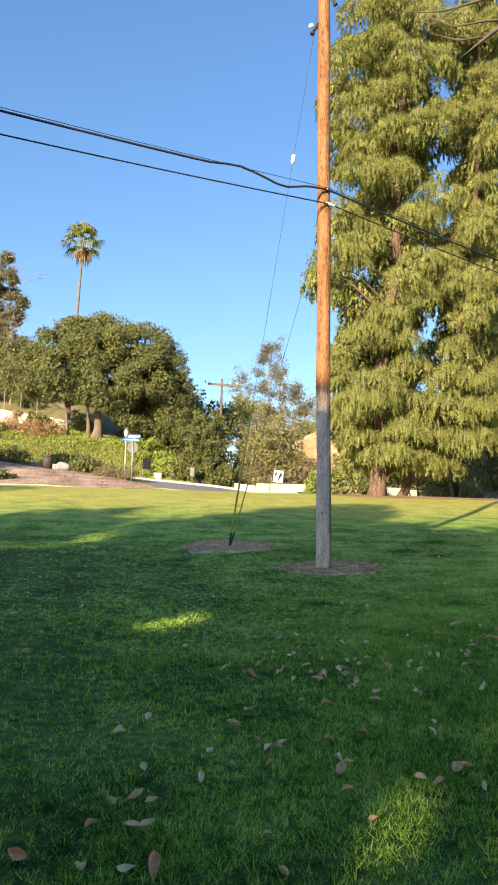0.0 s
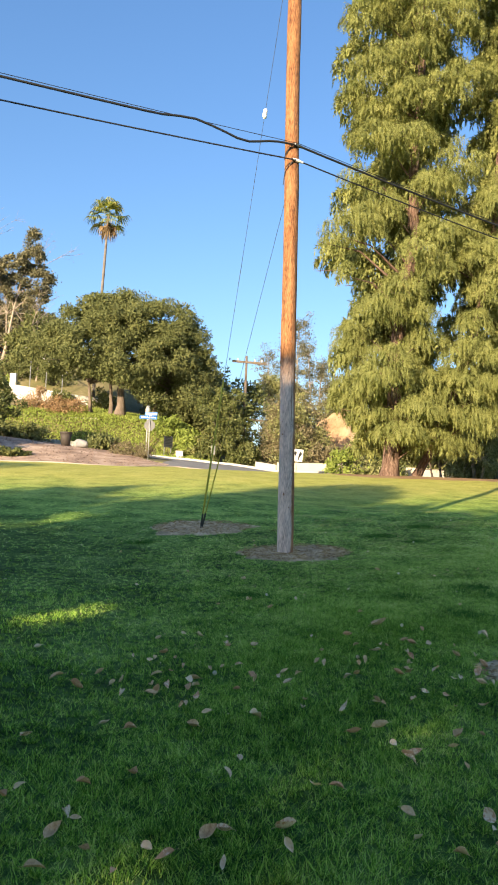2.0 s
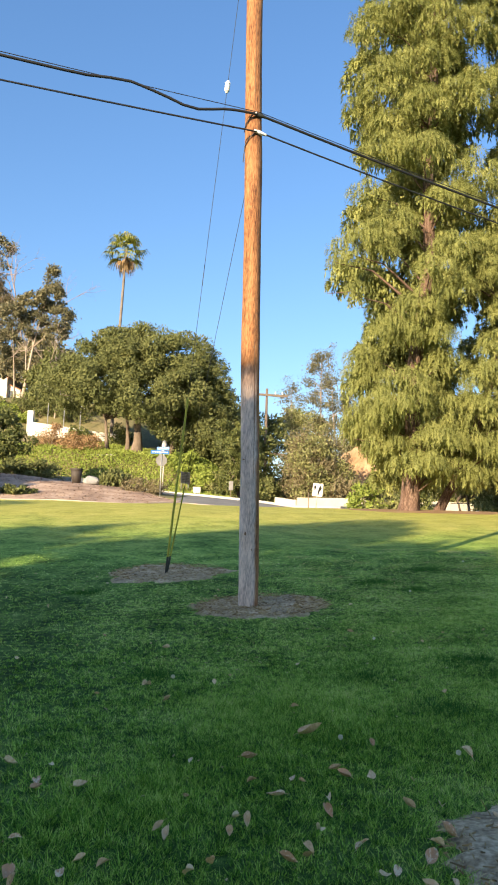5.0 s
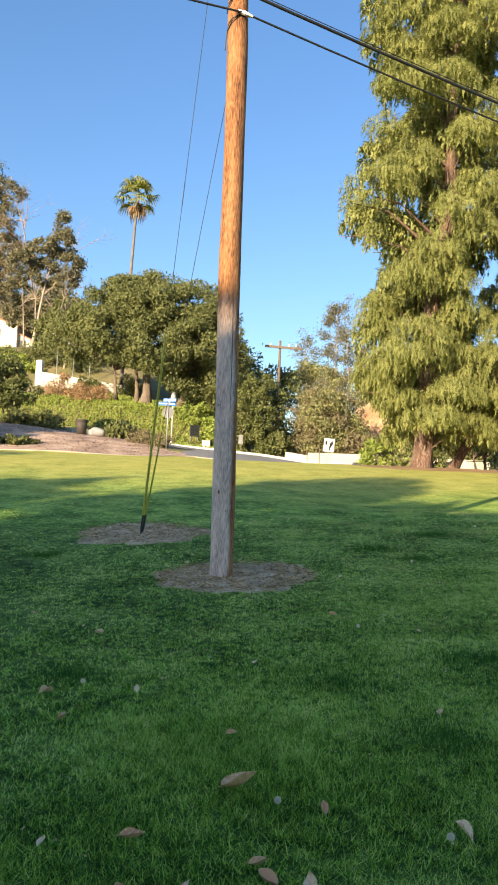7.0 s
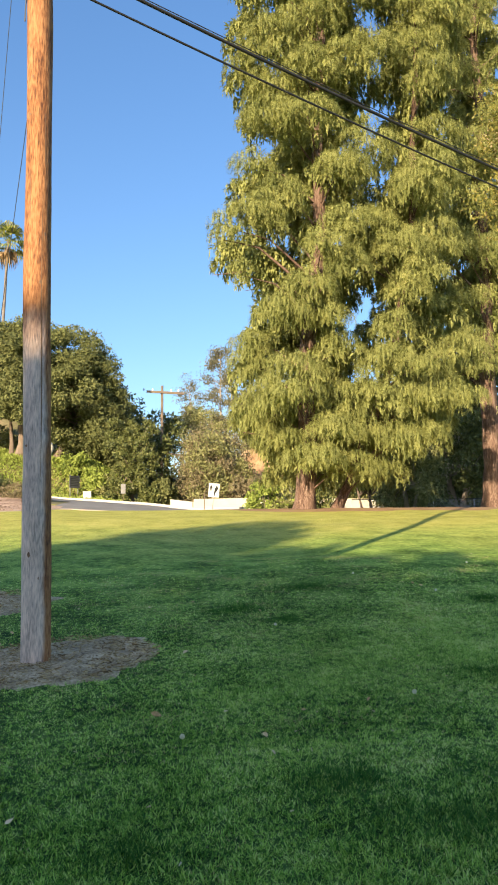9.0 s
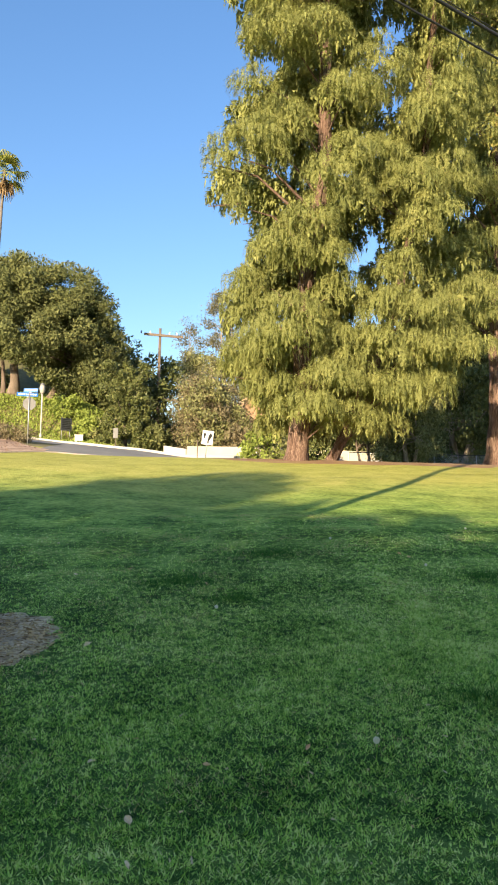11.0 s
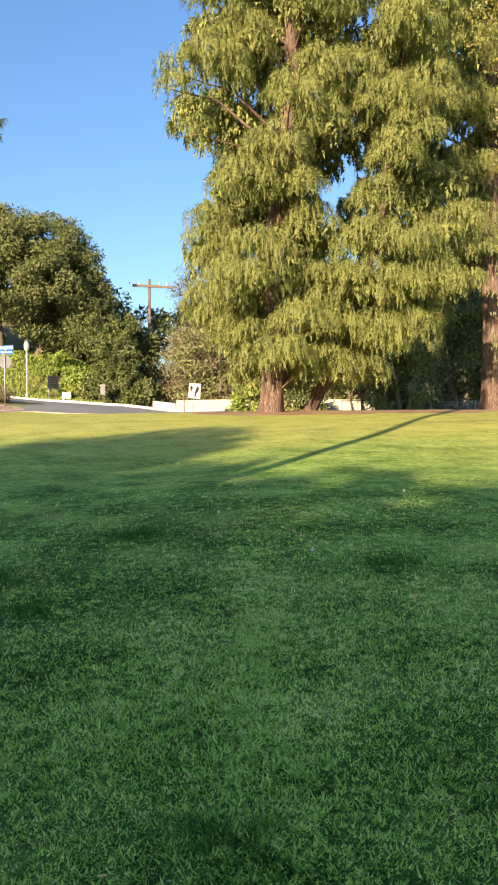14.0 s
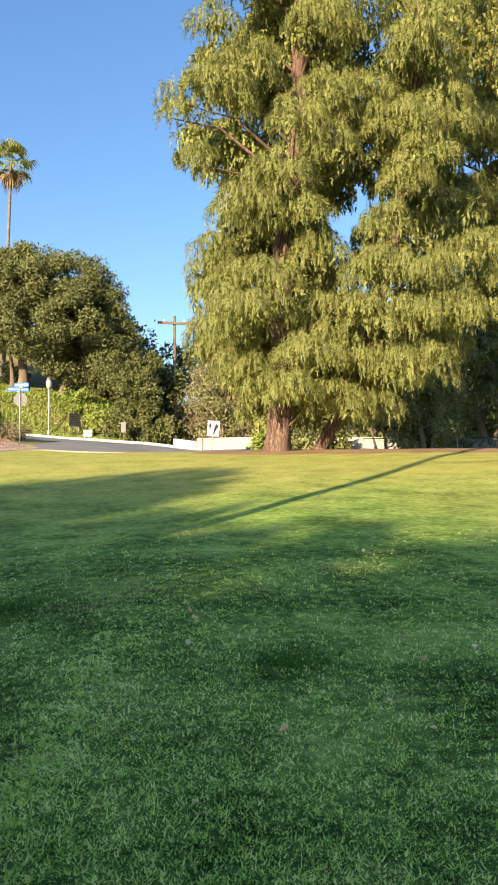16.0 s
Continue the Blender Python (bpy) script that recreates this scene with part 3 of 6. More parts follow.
PINE_LOW = [(-1.8, 0, 4.0, 1.0, 1.1), (-0.8, -1.6, 4.3, 1.1, 1.0), (1.0, -1.2, 2.9, 1.0, 0.8), (0.2, -1.4, 1.9, 1.0, 0.6), (1.8, -0.6, 1.6, 0.9, 0.8), (-2.1, 0.3, 5.9, 0.8, 0.9), (-0.4, -1.7, 5.2, 1.0, 0.7),
            (-2.1, 0.2, 6.8, 0.6, 0.7), (-0.9, -1.2, 7.7, 1.0, 0.7), (0.5, -1, 7.6, 1.0, 0.9), (1.4, -0.5, 6.3, 0.8, 0.9), (1.5, -0.6, 4.2, 0.7, 1.0), (-2.5, 0.3, 3.2, 0.5, 0.7), (-1.1, -0.6, 2.8, 0.8, 0.6), (0.1, -1.4, 8.7, 0.9, 0.7)]
PINE_MID = [(-3.7, -0.8, 11.0, 0.5, 0.6), (-2.9, -0.9, 11.3, 0.7, 0.9), (-1.8, -1, 11.7, 0.9, 1.0), (-2.4, -0.5, 9.5, 0.5, 0.7), (-0.8, -0.7, 12.8, 0.8, 0.9), (0.7, -1.6, 10.3, 0.7, 0.7), (1.6, -1, 9.6, 0.8, 0.8),
            (1.8, -1, 11.5, 0.8, 0.9), (1.6, -1, 13.7, 1.0, 0.9), (-2.0, -0.4, 14.3, 0.7, 0.8), (-1.2, -1, 15.8, 1.1, 1.0), (0.2, -1.4, 15.7, 1.1, 0.8), (2.6, -0.6, 14.9, 1.1, 1.2)]
PINE_HIGH = [(-1.8, -0.7, 22.3, 1.1, 1.1), (-1.2, -0.5, 24.7, 1.1, 1.0), (0.2, -0.9, 25.1, 1.2, 0.9), (-1.3, -0.8, 19.1, 1.2, 1.2), (-2.3, -0.3, 18.5, 0.7, 0.9), (0.2, -1.2, 20.1, 1.1, 0.8), (0.4, -1.4, 17.9, 1.0, 0.8),
             (1.8, -1, 18.5, 1.0, 1.0), (2.2, -0.9, 21.7, 1.2, 1.2), (3.6, -0.2, 24.4, 1.1, 1.1), (1.9, -1, 24.1, 1.1, 1.0), (3.0, -0.4, 19.4, 1.0, 1.1), (-1.1, -0.6, 17.5, 1.0, 0.8), (1.0, -1.3, 21.7, 1.0, 0.9), (-0.4, -1.2, 22.7, 1.0, 0.9)]
fern_pine("fern_pine", 6.5, 39.0, 33.0, [(0, 0, 0), (5, 0.15, 0.1), (12, 0.8, 0.1), (16, 0.9, 0.1), (33, 1.2, 0)], 0.34, PINE_LOW + PINE_MID + PINE_HIGH,
          "tall fern pine hung with drooping green mops of leaf", top=((26.4, 2.4), (29, 1.8), (32.6, 0.3)),
          fill=((-0.7, 1.2, 9.8, 1.2, 1.1), (-1.4, 1.0, 10.6, 1.1, 1.0), (-1.3, 1.4, 6.8, 1.1, 1.1), (-0.9, 1.4, 8.6, 1.1, 1.0), (1.2, 1.3, 5.2, 1.1, 1.1), (-1.0, 1.4, 13.6, 1.2, 1.2), (1.6, 1.2, 12.4, 1.2, 1.2), (2.3, 1.2, 13.0, 1.1, 1.1)))
CONE = [(2.0, -2.0, 7.1, 0.7, 0.8), (1.5, -2.1, 5.6, 0.8, 0.9), (2.9, -2.0, 5.6, 1.0, 0.8), (1.8, -2.2, 4.1, 1.0, 0.9), (3.3, -1.9, 4.1, 1.0, 0.9), (4.8, -1.4, 4.5, 0.9, 0.7), (5.0, -1.2, 6.4, 0.9, 0.8),
        (0.9, -1.6, 4.3, 0.7, 0.9), (0.8, -1.9, 2.9, 0.8, 0.7), (2.0, -2.1, 2.5, 1.0, 0.8), (3.3, -1.5, 2.8, 0.9, 0.7), (1.6, -1.3, 1.4, 0.8, 0.5), (0.3, -1.0, 0.8, 0.5, 0.5)]
CONE_HIGH = [(1.6, -1.5, 11.7, 0.7, 0.9), (2.6, -1.6, 10.6, 1.0, 0.9), (3.3, -1.8, 9.4, 0.9, 0.8), (2.8, -1.7, 8.7, 0.8, 0.6), (4.1, -1.0, 11.3, 0.9, 0.9), (1.0, -1.4, 10.6, 0.7, 0.7), (3.8, -0.8, 13.2, 0.8, 0.8),
             (3.8, -0.8, 20.1, 1.1, 1.1), (4.2, -1.4, 18.3, 0.9, 1.0), (4.0, -1.4, 14.3, 1.0, 1.1), (3.1, -1.7, 13.0, 1.0, 1.0), (4.5, -0.4, 16.6, 0.9, 0.6), (3.9, -0.5, 22.2, 0.7, 0.9), (4.6, -0.2, 25.4, 0.8, 1.2), (5.1, -0.4, 22.3, 1.0, 1.1)]
fern_pine("fern_pine", 8.0, 40.4, 31.0, [(0, 0, 0), (3.2, 1.4, 0), (6.5, 2.6, -0.3), (9.5, 3.0, -0.4), (14, 3.7, -0.4), (31, 4.2, -0.3)], 0.17, CONE + CONE_HIGH,
          "leaning fern pine hung with green leaf mops almost to the ground", top=((26.4, 1.6), (30.5, 0.3)), core=(9.6, 0.9),
          fill=((3.5, 0.3, 7.4, 1.2, 1.3), (4.7, 0.4, 8.4, 1.1, 1.2), (2.4, 0.4, 3.4, 1.4, 1.2), (1.0, 0.4, 2.8, 1.1, 1.1), (3.9, 0.3, 5.2, 1.3, 1.2)))
FAR_PINE = [(-2.9, -1.5, 16.1, 1.5, 1.4), (-3.9, -1.8, 13.9, 1.2, 1.1), (-1.7, -1.8, 14.8, 1.4, 1.2), (-1.4, -1.5, 17.3, 1.4, 1.1), (-3.5, -1.4, 12.2, 1.1, 0.9), (-2.1, -1.6, 12.5, 1.3, 1.0), (0.0, -1, 12.3, 1.0, 1.2),
            (-1.6, -1, 10.1, 1.1, 0.9), (0.6, -0.5, 17.4, 0.9, 1.2), (-1.3, -1.2, 8.0, 0.9, 0.9), (-0.9, -0.8, 6.9, 1.0, 0.7), (-2.8, -1, 8.0, 0.9, 1.0), (1.8, -0.8, 14.5, 1.2, 1.2), (2.2, -0.4, 11.4, 1.1, 1.1)]
fern_pine("fern_pine", 16.4, 45.4, 34.0, [(0, 0, 0), (34, 0.3, 0)], 0.42, FAR_PINE,
          "tall fern pine with a bare lower trunk", top=((18.6, 3.2), (26, 3.0), (33.4, 0.4)), core=(7.6, 1.3), fine=(24, 20))


def broad_tree(name, x, y, label, trunks, clumps, leaf, per, material, bark, category="tree", droop=0.2, limbs=9, z=None, flat=1.0, crown_label="", soft=False):
    """A broad-leaved tree. trunks: (foot x, foot y, top x, top y, top z, radius); clumps: (centres, radii) from dome()."""
    z0 = float(land(x, y)) if z is None else z
    tree = base(name, x, y, z0, label, category)
    C, R = clumps
    if trunks:
        wood = Shape()
        for fx, fy, tx, ty, tz, r in trunks:
            pts = [Vector((fx, fy, -0.3)).lerp(Vector((tx, ty, tz)), k) + Vector((0.25 * r * math.sin(6 * k + fx), 0.25 * r * math.cos(5 * k), 0)) for k in np.linspace(0, 1, 8)]
            tube(wood, pts, [r * (1 + 0.5 * math.exp(-k * 6)) * (1 - 0.55 * k) for k in np.linspace(0, 1, 8)], 10, 0.3)
            top = pts[-3]
            order = rng.permutation(len(C))[:limbs]
            for c in C[order]:
                e = Vector(c)
                m = top.lerp(e, 0.5) + Vector((0, 0, 0.12 * (e - top).length))
                tube(wood, [top, m, e], [r * 0.38, r * 0.22, r * 0.05], 6, 0.2, False)
        part("trunk", wood, bark, tree, smooth=True)
    v, f = clump_leaves(C, R, per, leaf, droop, 0.3 if soft else 0.72, flat, 0.4 if soft else 0.1, 0.5 if soft else 0.15)
    part("crown", Shape().add(v, f), material, tree, crown_label)
    return tree


def dome(n, cx, cy, z0, z1, rx, ry, size, lower=-0.2, power=1.0):
    """Clump centres over a dome and through its upper body."""
    d = unit(rng.normal(size=(n, 3)))
    d[:, 2] = np.where(d[:, 2] < lower, -d[:, 2] * 0.6, d[:, 2])
    k = np.where(rng.random(n) < 0.75, 0.82 + 0.2 * rng.random(n), 0.3 + 0.5 * rng.random(n))
    zc, zr = z0 + (z1 - z0) * 0.38, (z1 - z0) * 0.62
    C = np.stack([cx + d[:, 0] * rx * k, cy + d[:, 1] * ry * k, zc + d[:, 2] * zr * k], 1)
    R = size * (0.65 + 0.7 * rng.random((n, 1))) * np.array([1, 1, 0.78])
    return C, R


# the big oak on the bank
def lobes(balls, per, size):
    """Clump centres over a crown made of several rounded masses (x, y, z, radius)."""
    C, R = [], []
    for x, y, z, r in balls:
        m = max(8, int(per * r * r))
        d = unit(rng.normal(size=(m, 3)) + np.array([0, -0.25, 0.15]))
        C.append(np.array([x, y, z]) + d * np.array([r, r, r * 0.86]) * (0.78 + 0.2 * rng.random((m, 1))))
        R.append(size * (0.6 + 0.75 * rng.random((m, 1))) * np.array([1, 1, 0.75]))
    return np.concatenate(C), np.concatenate(R)


broad_tree("oak_tree", -15.2, 77.5, "broad dark-green oak tree on the bank",
           [(0.3, -0.6, 0.5, 0, 5, 0.48), (-0.5, -0.4, -0.8, 0, 5, 0.22), (-2.6, 0.6, -3.4, 1, 5, 0.2), (3.0, 1.0, 6.0, 1, 5, 0.3)],
           lobes([(0.5, 0.8, 9.9, 3.5), (-3.6, 0.4, 8.4, 3.4), (-7.0, 0.6, 6.7, 2.5), (-5.8, -1.8, 5.8, 2.0), (-2.2, -3.4, 6.0, 2.6), (1.9, -4.0, 5.2, 2.6), (-0.9, -3.2, 4.1, 1.7), (3.9, -2.6, 3.0, 1.8), (4.2, 0.5, 9.1, 3.4), (6.4, 0.8, 7.0, 2.8), (7.4, 0.4, 4.4, 2.4), (7.0, -0.4, 1.8, 2.0), (5.2, 1.4, 2.6, 2.3), (4.9, -2.8, 5.4, 2.4), (0, 3.6, 8.0, 3.6), (-4.4, 3.4, 6.8, 3.0), (4.8, 3.8, 6.6, 3.5), (-0.4, -2.0, 8.2, 2.6), (2.6, 3.0, 4.4, 2.4), (2.2, -1.6, 9.0, 2.4), (5.8, -1.2, 7.4, 2.4), (-4.8, -1.4, 7.2, 2.4), (-1.6, -0.8, 10.0, 2.4)], 3.8, 0.84), 0.18, 270, OAK, OAKBARK)
broad_tree("round_tree", -4.4, 71.6, "rounded dark-green tree by the road", [(0, 0, 0, 0, 3.5, 0.18)],
           lobes([(-0.75, 0, 5.9, 1.35), (0.95, 0.2, 5.7, 1.35), (-0.7, -0.5, 4.2, 1.4), (0.9, -0.3, 3.8, 1.4), (-0.2, 0.2, 2.0, 1.6), (1.1, 0, 1.6, 1.3)], 9, 0.42), 0.14, 170, BUSHLEAF, OAKBARK)
for cx, cy, h, r, mt in ((-9.5, 84.5, 8.0, 4.5, OAK), (-4.0, 86.0, 8.5, 4.0, BUSHLEAF), (-6.8, 79.0, 5.5, 2.4, OAK), (-29.0, 93.0, 6.5, 2.6, OAK), (-41.5, 109.0, 9.5, 4.5, EUC), (-35.5, 106.0, 8.0, 4.0, EUC), (-47.5, 110.0, 10.0, 4.5, DRYLEAF)):
    broad_tree("evergreen_tree", cx, cy, "dense dark-green evergreen tree behind the road", [(0, 0, 0, 0, h * 0.4, 0.25)],
               dome(80, 0, 0, 0.2, h, r, r, 1.2, -0.95), 0.36 if cy > 90 else 0.27, 85 if cy > 90 else 160, mt, OAKBARK)
broad_tree("olive_tree", -21.6, 62.0, "rounded dark-leaved small tree on the mulch bed", [(0.1, 0, -0.2, 0, 2.4, 0.08), (-0.25, 0.2, -0.7, 0, 2.4, 0.07)],
           lobes([(-0.2, 0, 3.3, 1.45), (-1.2, 0.2, 2.3, 1.1), (1.0, 0.1, 2.4, 1.1), (0, -0.6, 1.9, 1.0), (-0.5, 0.3, 4.3, 0.8)], 15, 0.46), 0.16, 160, BUSHLEAF, OAKBARK)
broad_tree("olive_tree", -23.65, 59.6, "rounded dark-leaved small tree on the mulch bed", [(0.35, 0, 0.2, 0, 2.4, 0.16)],
           lobes([(-0.6, 0, 3.7, 1.7), (-1.9, 0.2, 2.7, 1.3), (0.4, 0.1, 2.6, 1.0), (-0.6, -0.7, 2.2, 1.1), (-0.4, 0.3, 5.0, 0.9)], 15, 0.46), 0.16, 160, BUSHLEAF, OAKBARK)

# brush and gums behind the low wall
for k in range(26):
    bx, by = (0.6 + 3.4 * rng.random(), 70.5 + 13 * rng.random()) if k < 18 else (2.6 + 5.5 * rng.random(), 84 + 4 * rng.random())
    h = 4.2 + 3.4 * rng.random()
    broad_tree("brush", bx, by, "tangled dry olive-brown brush on the slope", [(0, 0, 0.2, 0, h * 0.5, 0.07)],
               dome(34, 0, 0, 0.0, h, 1.7, 1.7, 0.8, -0.95), 0.15, 85, (DRYLEAF, GREYLEAF, EUC, GREYLEAF)[k % 4], PALEBARK, "bush", 0.3, 6, soft=True)


def gum_tree(x, y, h, crown, label, n=34, lean=0.0, leaf=0.15, mt=None, low=0.45, stems=1, per=65):
    """A tall thin gum: pale stems, open tufts of leaf at the twig ends."""
    z0 = float(land(x, y))
    tree = base("gum_tree", x, y, z0, label, "tree", group="gum trees")
    wood, C = Shape(), []
    for s in range(stems):
        ox, sl = (s - (stems - 1) / 2) * 0.9, lean + (s - (stems - 1) / 2) * 0.12 * h * 0.4
        pts = [Vector((ox + sl * k + 0.2 * math.sin(5 * k + s), 0.2 * math.cos(4 * k), h * k * (0.96 - 0.1 * s) - 0.3)) for k in np.linspace(0, 1, 9)]
        tube(wood, pts, [(0.011 * h) * (1 - 0.85 * k) for k in np.linspace(0, 1, 9)], 7, 0.2)
        for i in range(n // stems):
            k = low + (1 - low) * rng.random()
            j = min(int(k * 8), 7)
            root = pts[j].lerp(pts[j + 1], k * 8 - j)
            az = rng.random() * 6.28
            r = crown * (0.35 + 0.65 * rng.random()) * (1.15 - 0.7 * (k - low) / (1 - low))
            e = root + Vector((math.cos(az) * r, math.sin(az) * r, r * (0.35 + 0.4 * rng.random())))
            tube(wood, [root, root.lerp(e, 0.5) + Vector((0, 0, 0.1 * r)), e], [0.05, 0.03, 0.012], 4, 0, False)
            C += [e, root.lerp(e, 0.75), e + Vector((rng.normal(), rng.normal(), rng.normal() * 0.6)) * 0.6]
    part("trunk", wood, PALEBARK, tree, "pale smooth bark", smooth=True)
    C = np.array(C)
    R = (0.5 + 0.5 * rng.random((len(C), 1))) * np.array([1, 1, 0.85])
    v, f = clump_leaves(C, R, per, leaf, 0.6, 0.3, 1.0, 0.4, 0.5)
    part("crown", Shape().add(v, f), mt or EUC, tree, "thin grey-green leaves")
    return tree


gum_tree(2.4, 100, 19.6, 2.6, "tall slender gum tree with an open crown", 40, 0.6)
gum_tree(-0.4, 101, 15.4, 1.8, "thin feathery gum tree behind the road", 24, -0.4)
gum_tree(5.2, 90, 12.5, 1.9, "bare-stemmed gum tree above the earth cutting", 34, 0.4, stems=3, low=0.55)
gum_tree(3.0, 92, 10.5, 2.4, "yellowish gum tree behind the brush", 36, -0.3, mt=GREYLEAF, stems=2, low=0.3)
gum_tree(0.0, 95, 12.0, 2.2, "yellowish gum tree behind the brush", 34, 0.3, mt=GREYLEAF, stems=2, low=0.3)
broad_tree("gum_tree", -44.0, 109, "gum tree with rusty-brown foliage above the house", [(0, 0, 0.2, 0, 11, 0.12), (0.4, 0.2, 1.4, 0, 10, 0.09), (-0.4, 0.2, -1.6, 0, 10, 0.09)],
           lobes([(a * 1.12, b_, c_ * 1.2, r_ * 1.15) for a, b_, c_, r_ in ((-0.6, 0, 13.6, 1.9), (0.9, 0.2, 11.0, 1.8), (-2.0, 0, 10.4, 1.9), (-3.6, 0, 8.6, 1.8), (1.0, 0, 8.0, 1.6), (-1.2, -0.6, 7.4, 1.6), (-2.8, 0.4, 5.6, 1.7), (1.4, 0.5, 5.4, 1.6), (-0.6, 0.6, 4.2, 1.6))], 6, 0.66), 0.20, 80, DRYLEAF, PALEBARK, crown_label="rusty-brown leaves", soft=True)
broad_tree("gum_tree", -49.6, 111, "tall spreading gum tree with grey-green foliage", [(0, 0, 0.6, 0, 17, 0.2), (0.6, 0.3, 3.0, 0, 18, 0.13), (-0.3, 0.2, -2.5, 0, 18, 0.14)],
           lobes([(a * 1.1, b_, c_ * 1.1, r_ * 1.2) for a, b_, c_, r_ in ((1.6, 0, 23.0, 1.9), (-1.2, 0, 22.6, 2.0), (4.2, 0, 20.6, 1.9), (2.2, -0.6, 19.6, 1.9), (-3.0, 0, 20.0, 2.2), (0.0, 0, 17.6, 1.9), (4.6, 0, 17.4, 1.5), (-3.4, 0, 16.0, 2.0), (1.5, 0, 13.8, 1.7), (-2.0, 0.3, 12.4, 1.9), (4.4, 0.4, 13.6, 1.7), (3.2, 0.6, 10.4, 1.8), (-0.4, 0.5, 9.4, 1.8), (-3.6, 0.5, 8.6, 1.8))], 5.0, 0.8), 0.25, 85, EUC, PALEBARK, crown_label="grey-green leaves", soft=True)
broad_tree("gum_tree", -33.6, 95, "dense grey-green gum tree with a pale forked trunk", [(0, 0, 1.7, 0, 9.5, 0.2), (0.5, 0.2, 0.2, 0, 9, 0.1), (-1.0, 0.6, -1.4, 0, 8, 0.1)],
           lobes([(3.0, 0, 14.8, 1.15), (3.1, 0, 12.8, 1.8), (0.9, 0, 12.0, 1.9), (-1.4, 0, 10.8, 2.0), (3.9, 0.6, 10.4, 1.9), (1.2, 0.3, 9.4, 1.8), (3.4, 1.4, 8.2, 1.8), (-2.2, 0.6, 7.6, 1.6), (2.9, 0.1, 16.2, 0.6), (4.4, 2.0, 5.0, 2.2), (-2.4, 1.5, 4.6, 1.8), (2.6, 2.4, 3.0, 2.0)], 6.5, 0.62), 0.22, 150, EUC, PALEBARK, crown_label="grey-green leaves", soft=True)


def bare_tree(name, x, y, h, label, seed, depth=4, first=None, z=None, spread_=0.6, mat_=None, thick=0.012):
    """A leafless tree, forking down to twigs."""
    r = random.Random(seed)
    z0 = float(land(x, y)) if z is None else z
    tree = base(name, x, y, z0, label, "tree")
    wood = Shape()

    def grow(p, d, length, rad, level):
        bend = Vector((r.gauss(0, 0.18), r.gauss(0, 0.18), r.gauss(0, 0.1)))
        q = p + (d + bend * 0.5).normalized() * length * 0.5
        e = q + (d + bend).normalized() * length * 0.5
        tube(wood, [p, q, e], [rad, rad * 0.82, rad * 0.62], 6 if level > 1 else 4, 0.2, False)
        if level:
            for _ in range(3 if level > 1 else 4):
                nd = (d + Vector((r.gauss(0, spread_), r.gauss(0, spread_), r.gauss(0.12, 0.35)))).normalized()
                grow(e if r.random() < 0.6 else q, nd, length * r.uniform(0.55, 0.8), rad * 0.55, level - 1)
    for d, length in (first or [(Vector((0, 0, 1)), h * 0.35)]):
        grow(Vector((0, 0, -0.2)), d, length, h * thick, depth)
    part("crown", wood, mat_ or PALEBARK, tree, smooth=True)
    return tree


BAREWOOD = surface("grey_bare_wood", [(0.3, (0.20, 0.15, 0.13)), (0.7, (0.36, 0.29, 0.26))], 2, rough=0.9, bump=0.3)
bare_tree("bare_tree", -42.5, 108, 30, "leafless pale tree on the hill", 5, 5, first=[(Vector((0.0, 0, 1)), 9.5), (Vector((0.3, 0, 1)), 9.0), (Vector((0.6, 0.1, 1)), 7.5)], thick=0.008, spread_=0.7, mat_=BAREWOOD)
bare_tree("bare_tree", -27.5, 90, 12, "leafless pale tree behind the oak", 8, 5, thick=0.01)

# tree overhead at the start of the lawn: dark trunk, long low branch
over = base("bare_tree", 7.6, 9.6, float(land(7.6, 9.6)), "leafless dark tree spreading a branch over the lawn", "tree")
wood = Shape()
tube(wood, [(0, 0, -0.3), (-0.1, 0.05, 2.0), (-0.3, 0, 4.2), (-0.5, 0.1, 6.3)], [0.3, 0.24, 0.21, 0.17], 12, 0.3)
part("trunk", wood, TWIG, over, smooth=True)
limb = Shape()
tube(limb, [(-0.45, 0.1, 5.9), (-2.0, 0.3, 7.2), (-3.3, 0.3, 7.85), (-4.1, 0.2, 7.95), (-4.6, 0.1, 7.6), (-5.1, 0.0, 7.1)], [0.12, 0.085, 0.06, 0.045, 0.03, 0.012], 7, 0.25)
tube(limb, [(-4.3, 0.15, 7.8), (-4.75, 0.1, 7.72), (-5.15, 0.1, 7.62), (-5.5, 0.05, 7.72)], [0.025, 0.018, 0.012, 0.006], 5, 0.2)
tube(limb, [(-4.72, 0.1, 7.5), (-5.1, 0.05, 7.4), (-5.45, 0.0, 7.45)], [0.018, 0.012, 0.005], 5, 0.2)
tube(limb, [(-3.3, 0.3, 7.85), (-3.9, 0.35, 8.2), (-4.5, 0.4, 8.3), (-5.2, 0.4, 8.05), (-5.9, 0.4, 8.0)], [0.04, 0.03, 0.022, 0.012, 0.005], 5, 0.2)
tube(limb, [(-5.0, 0.4, 8.12), (-5.35, 0.4, 7.85), (-5.6, 0.38, 7.9)], [0.012, 0.008, 0.004], 4, 0.2)
part("branch", limb, TWIG, over, smooth=True)


PALMBARK = surface("grey_palm_bark", [(0.3, (0.12, 0.10, 0.085)), (0.7, (0.23, 0.20, 0.175))], 2, rough=0.95, bump=0.5, fine=8)


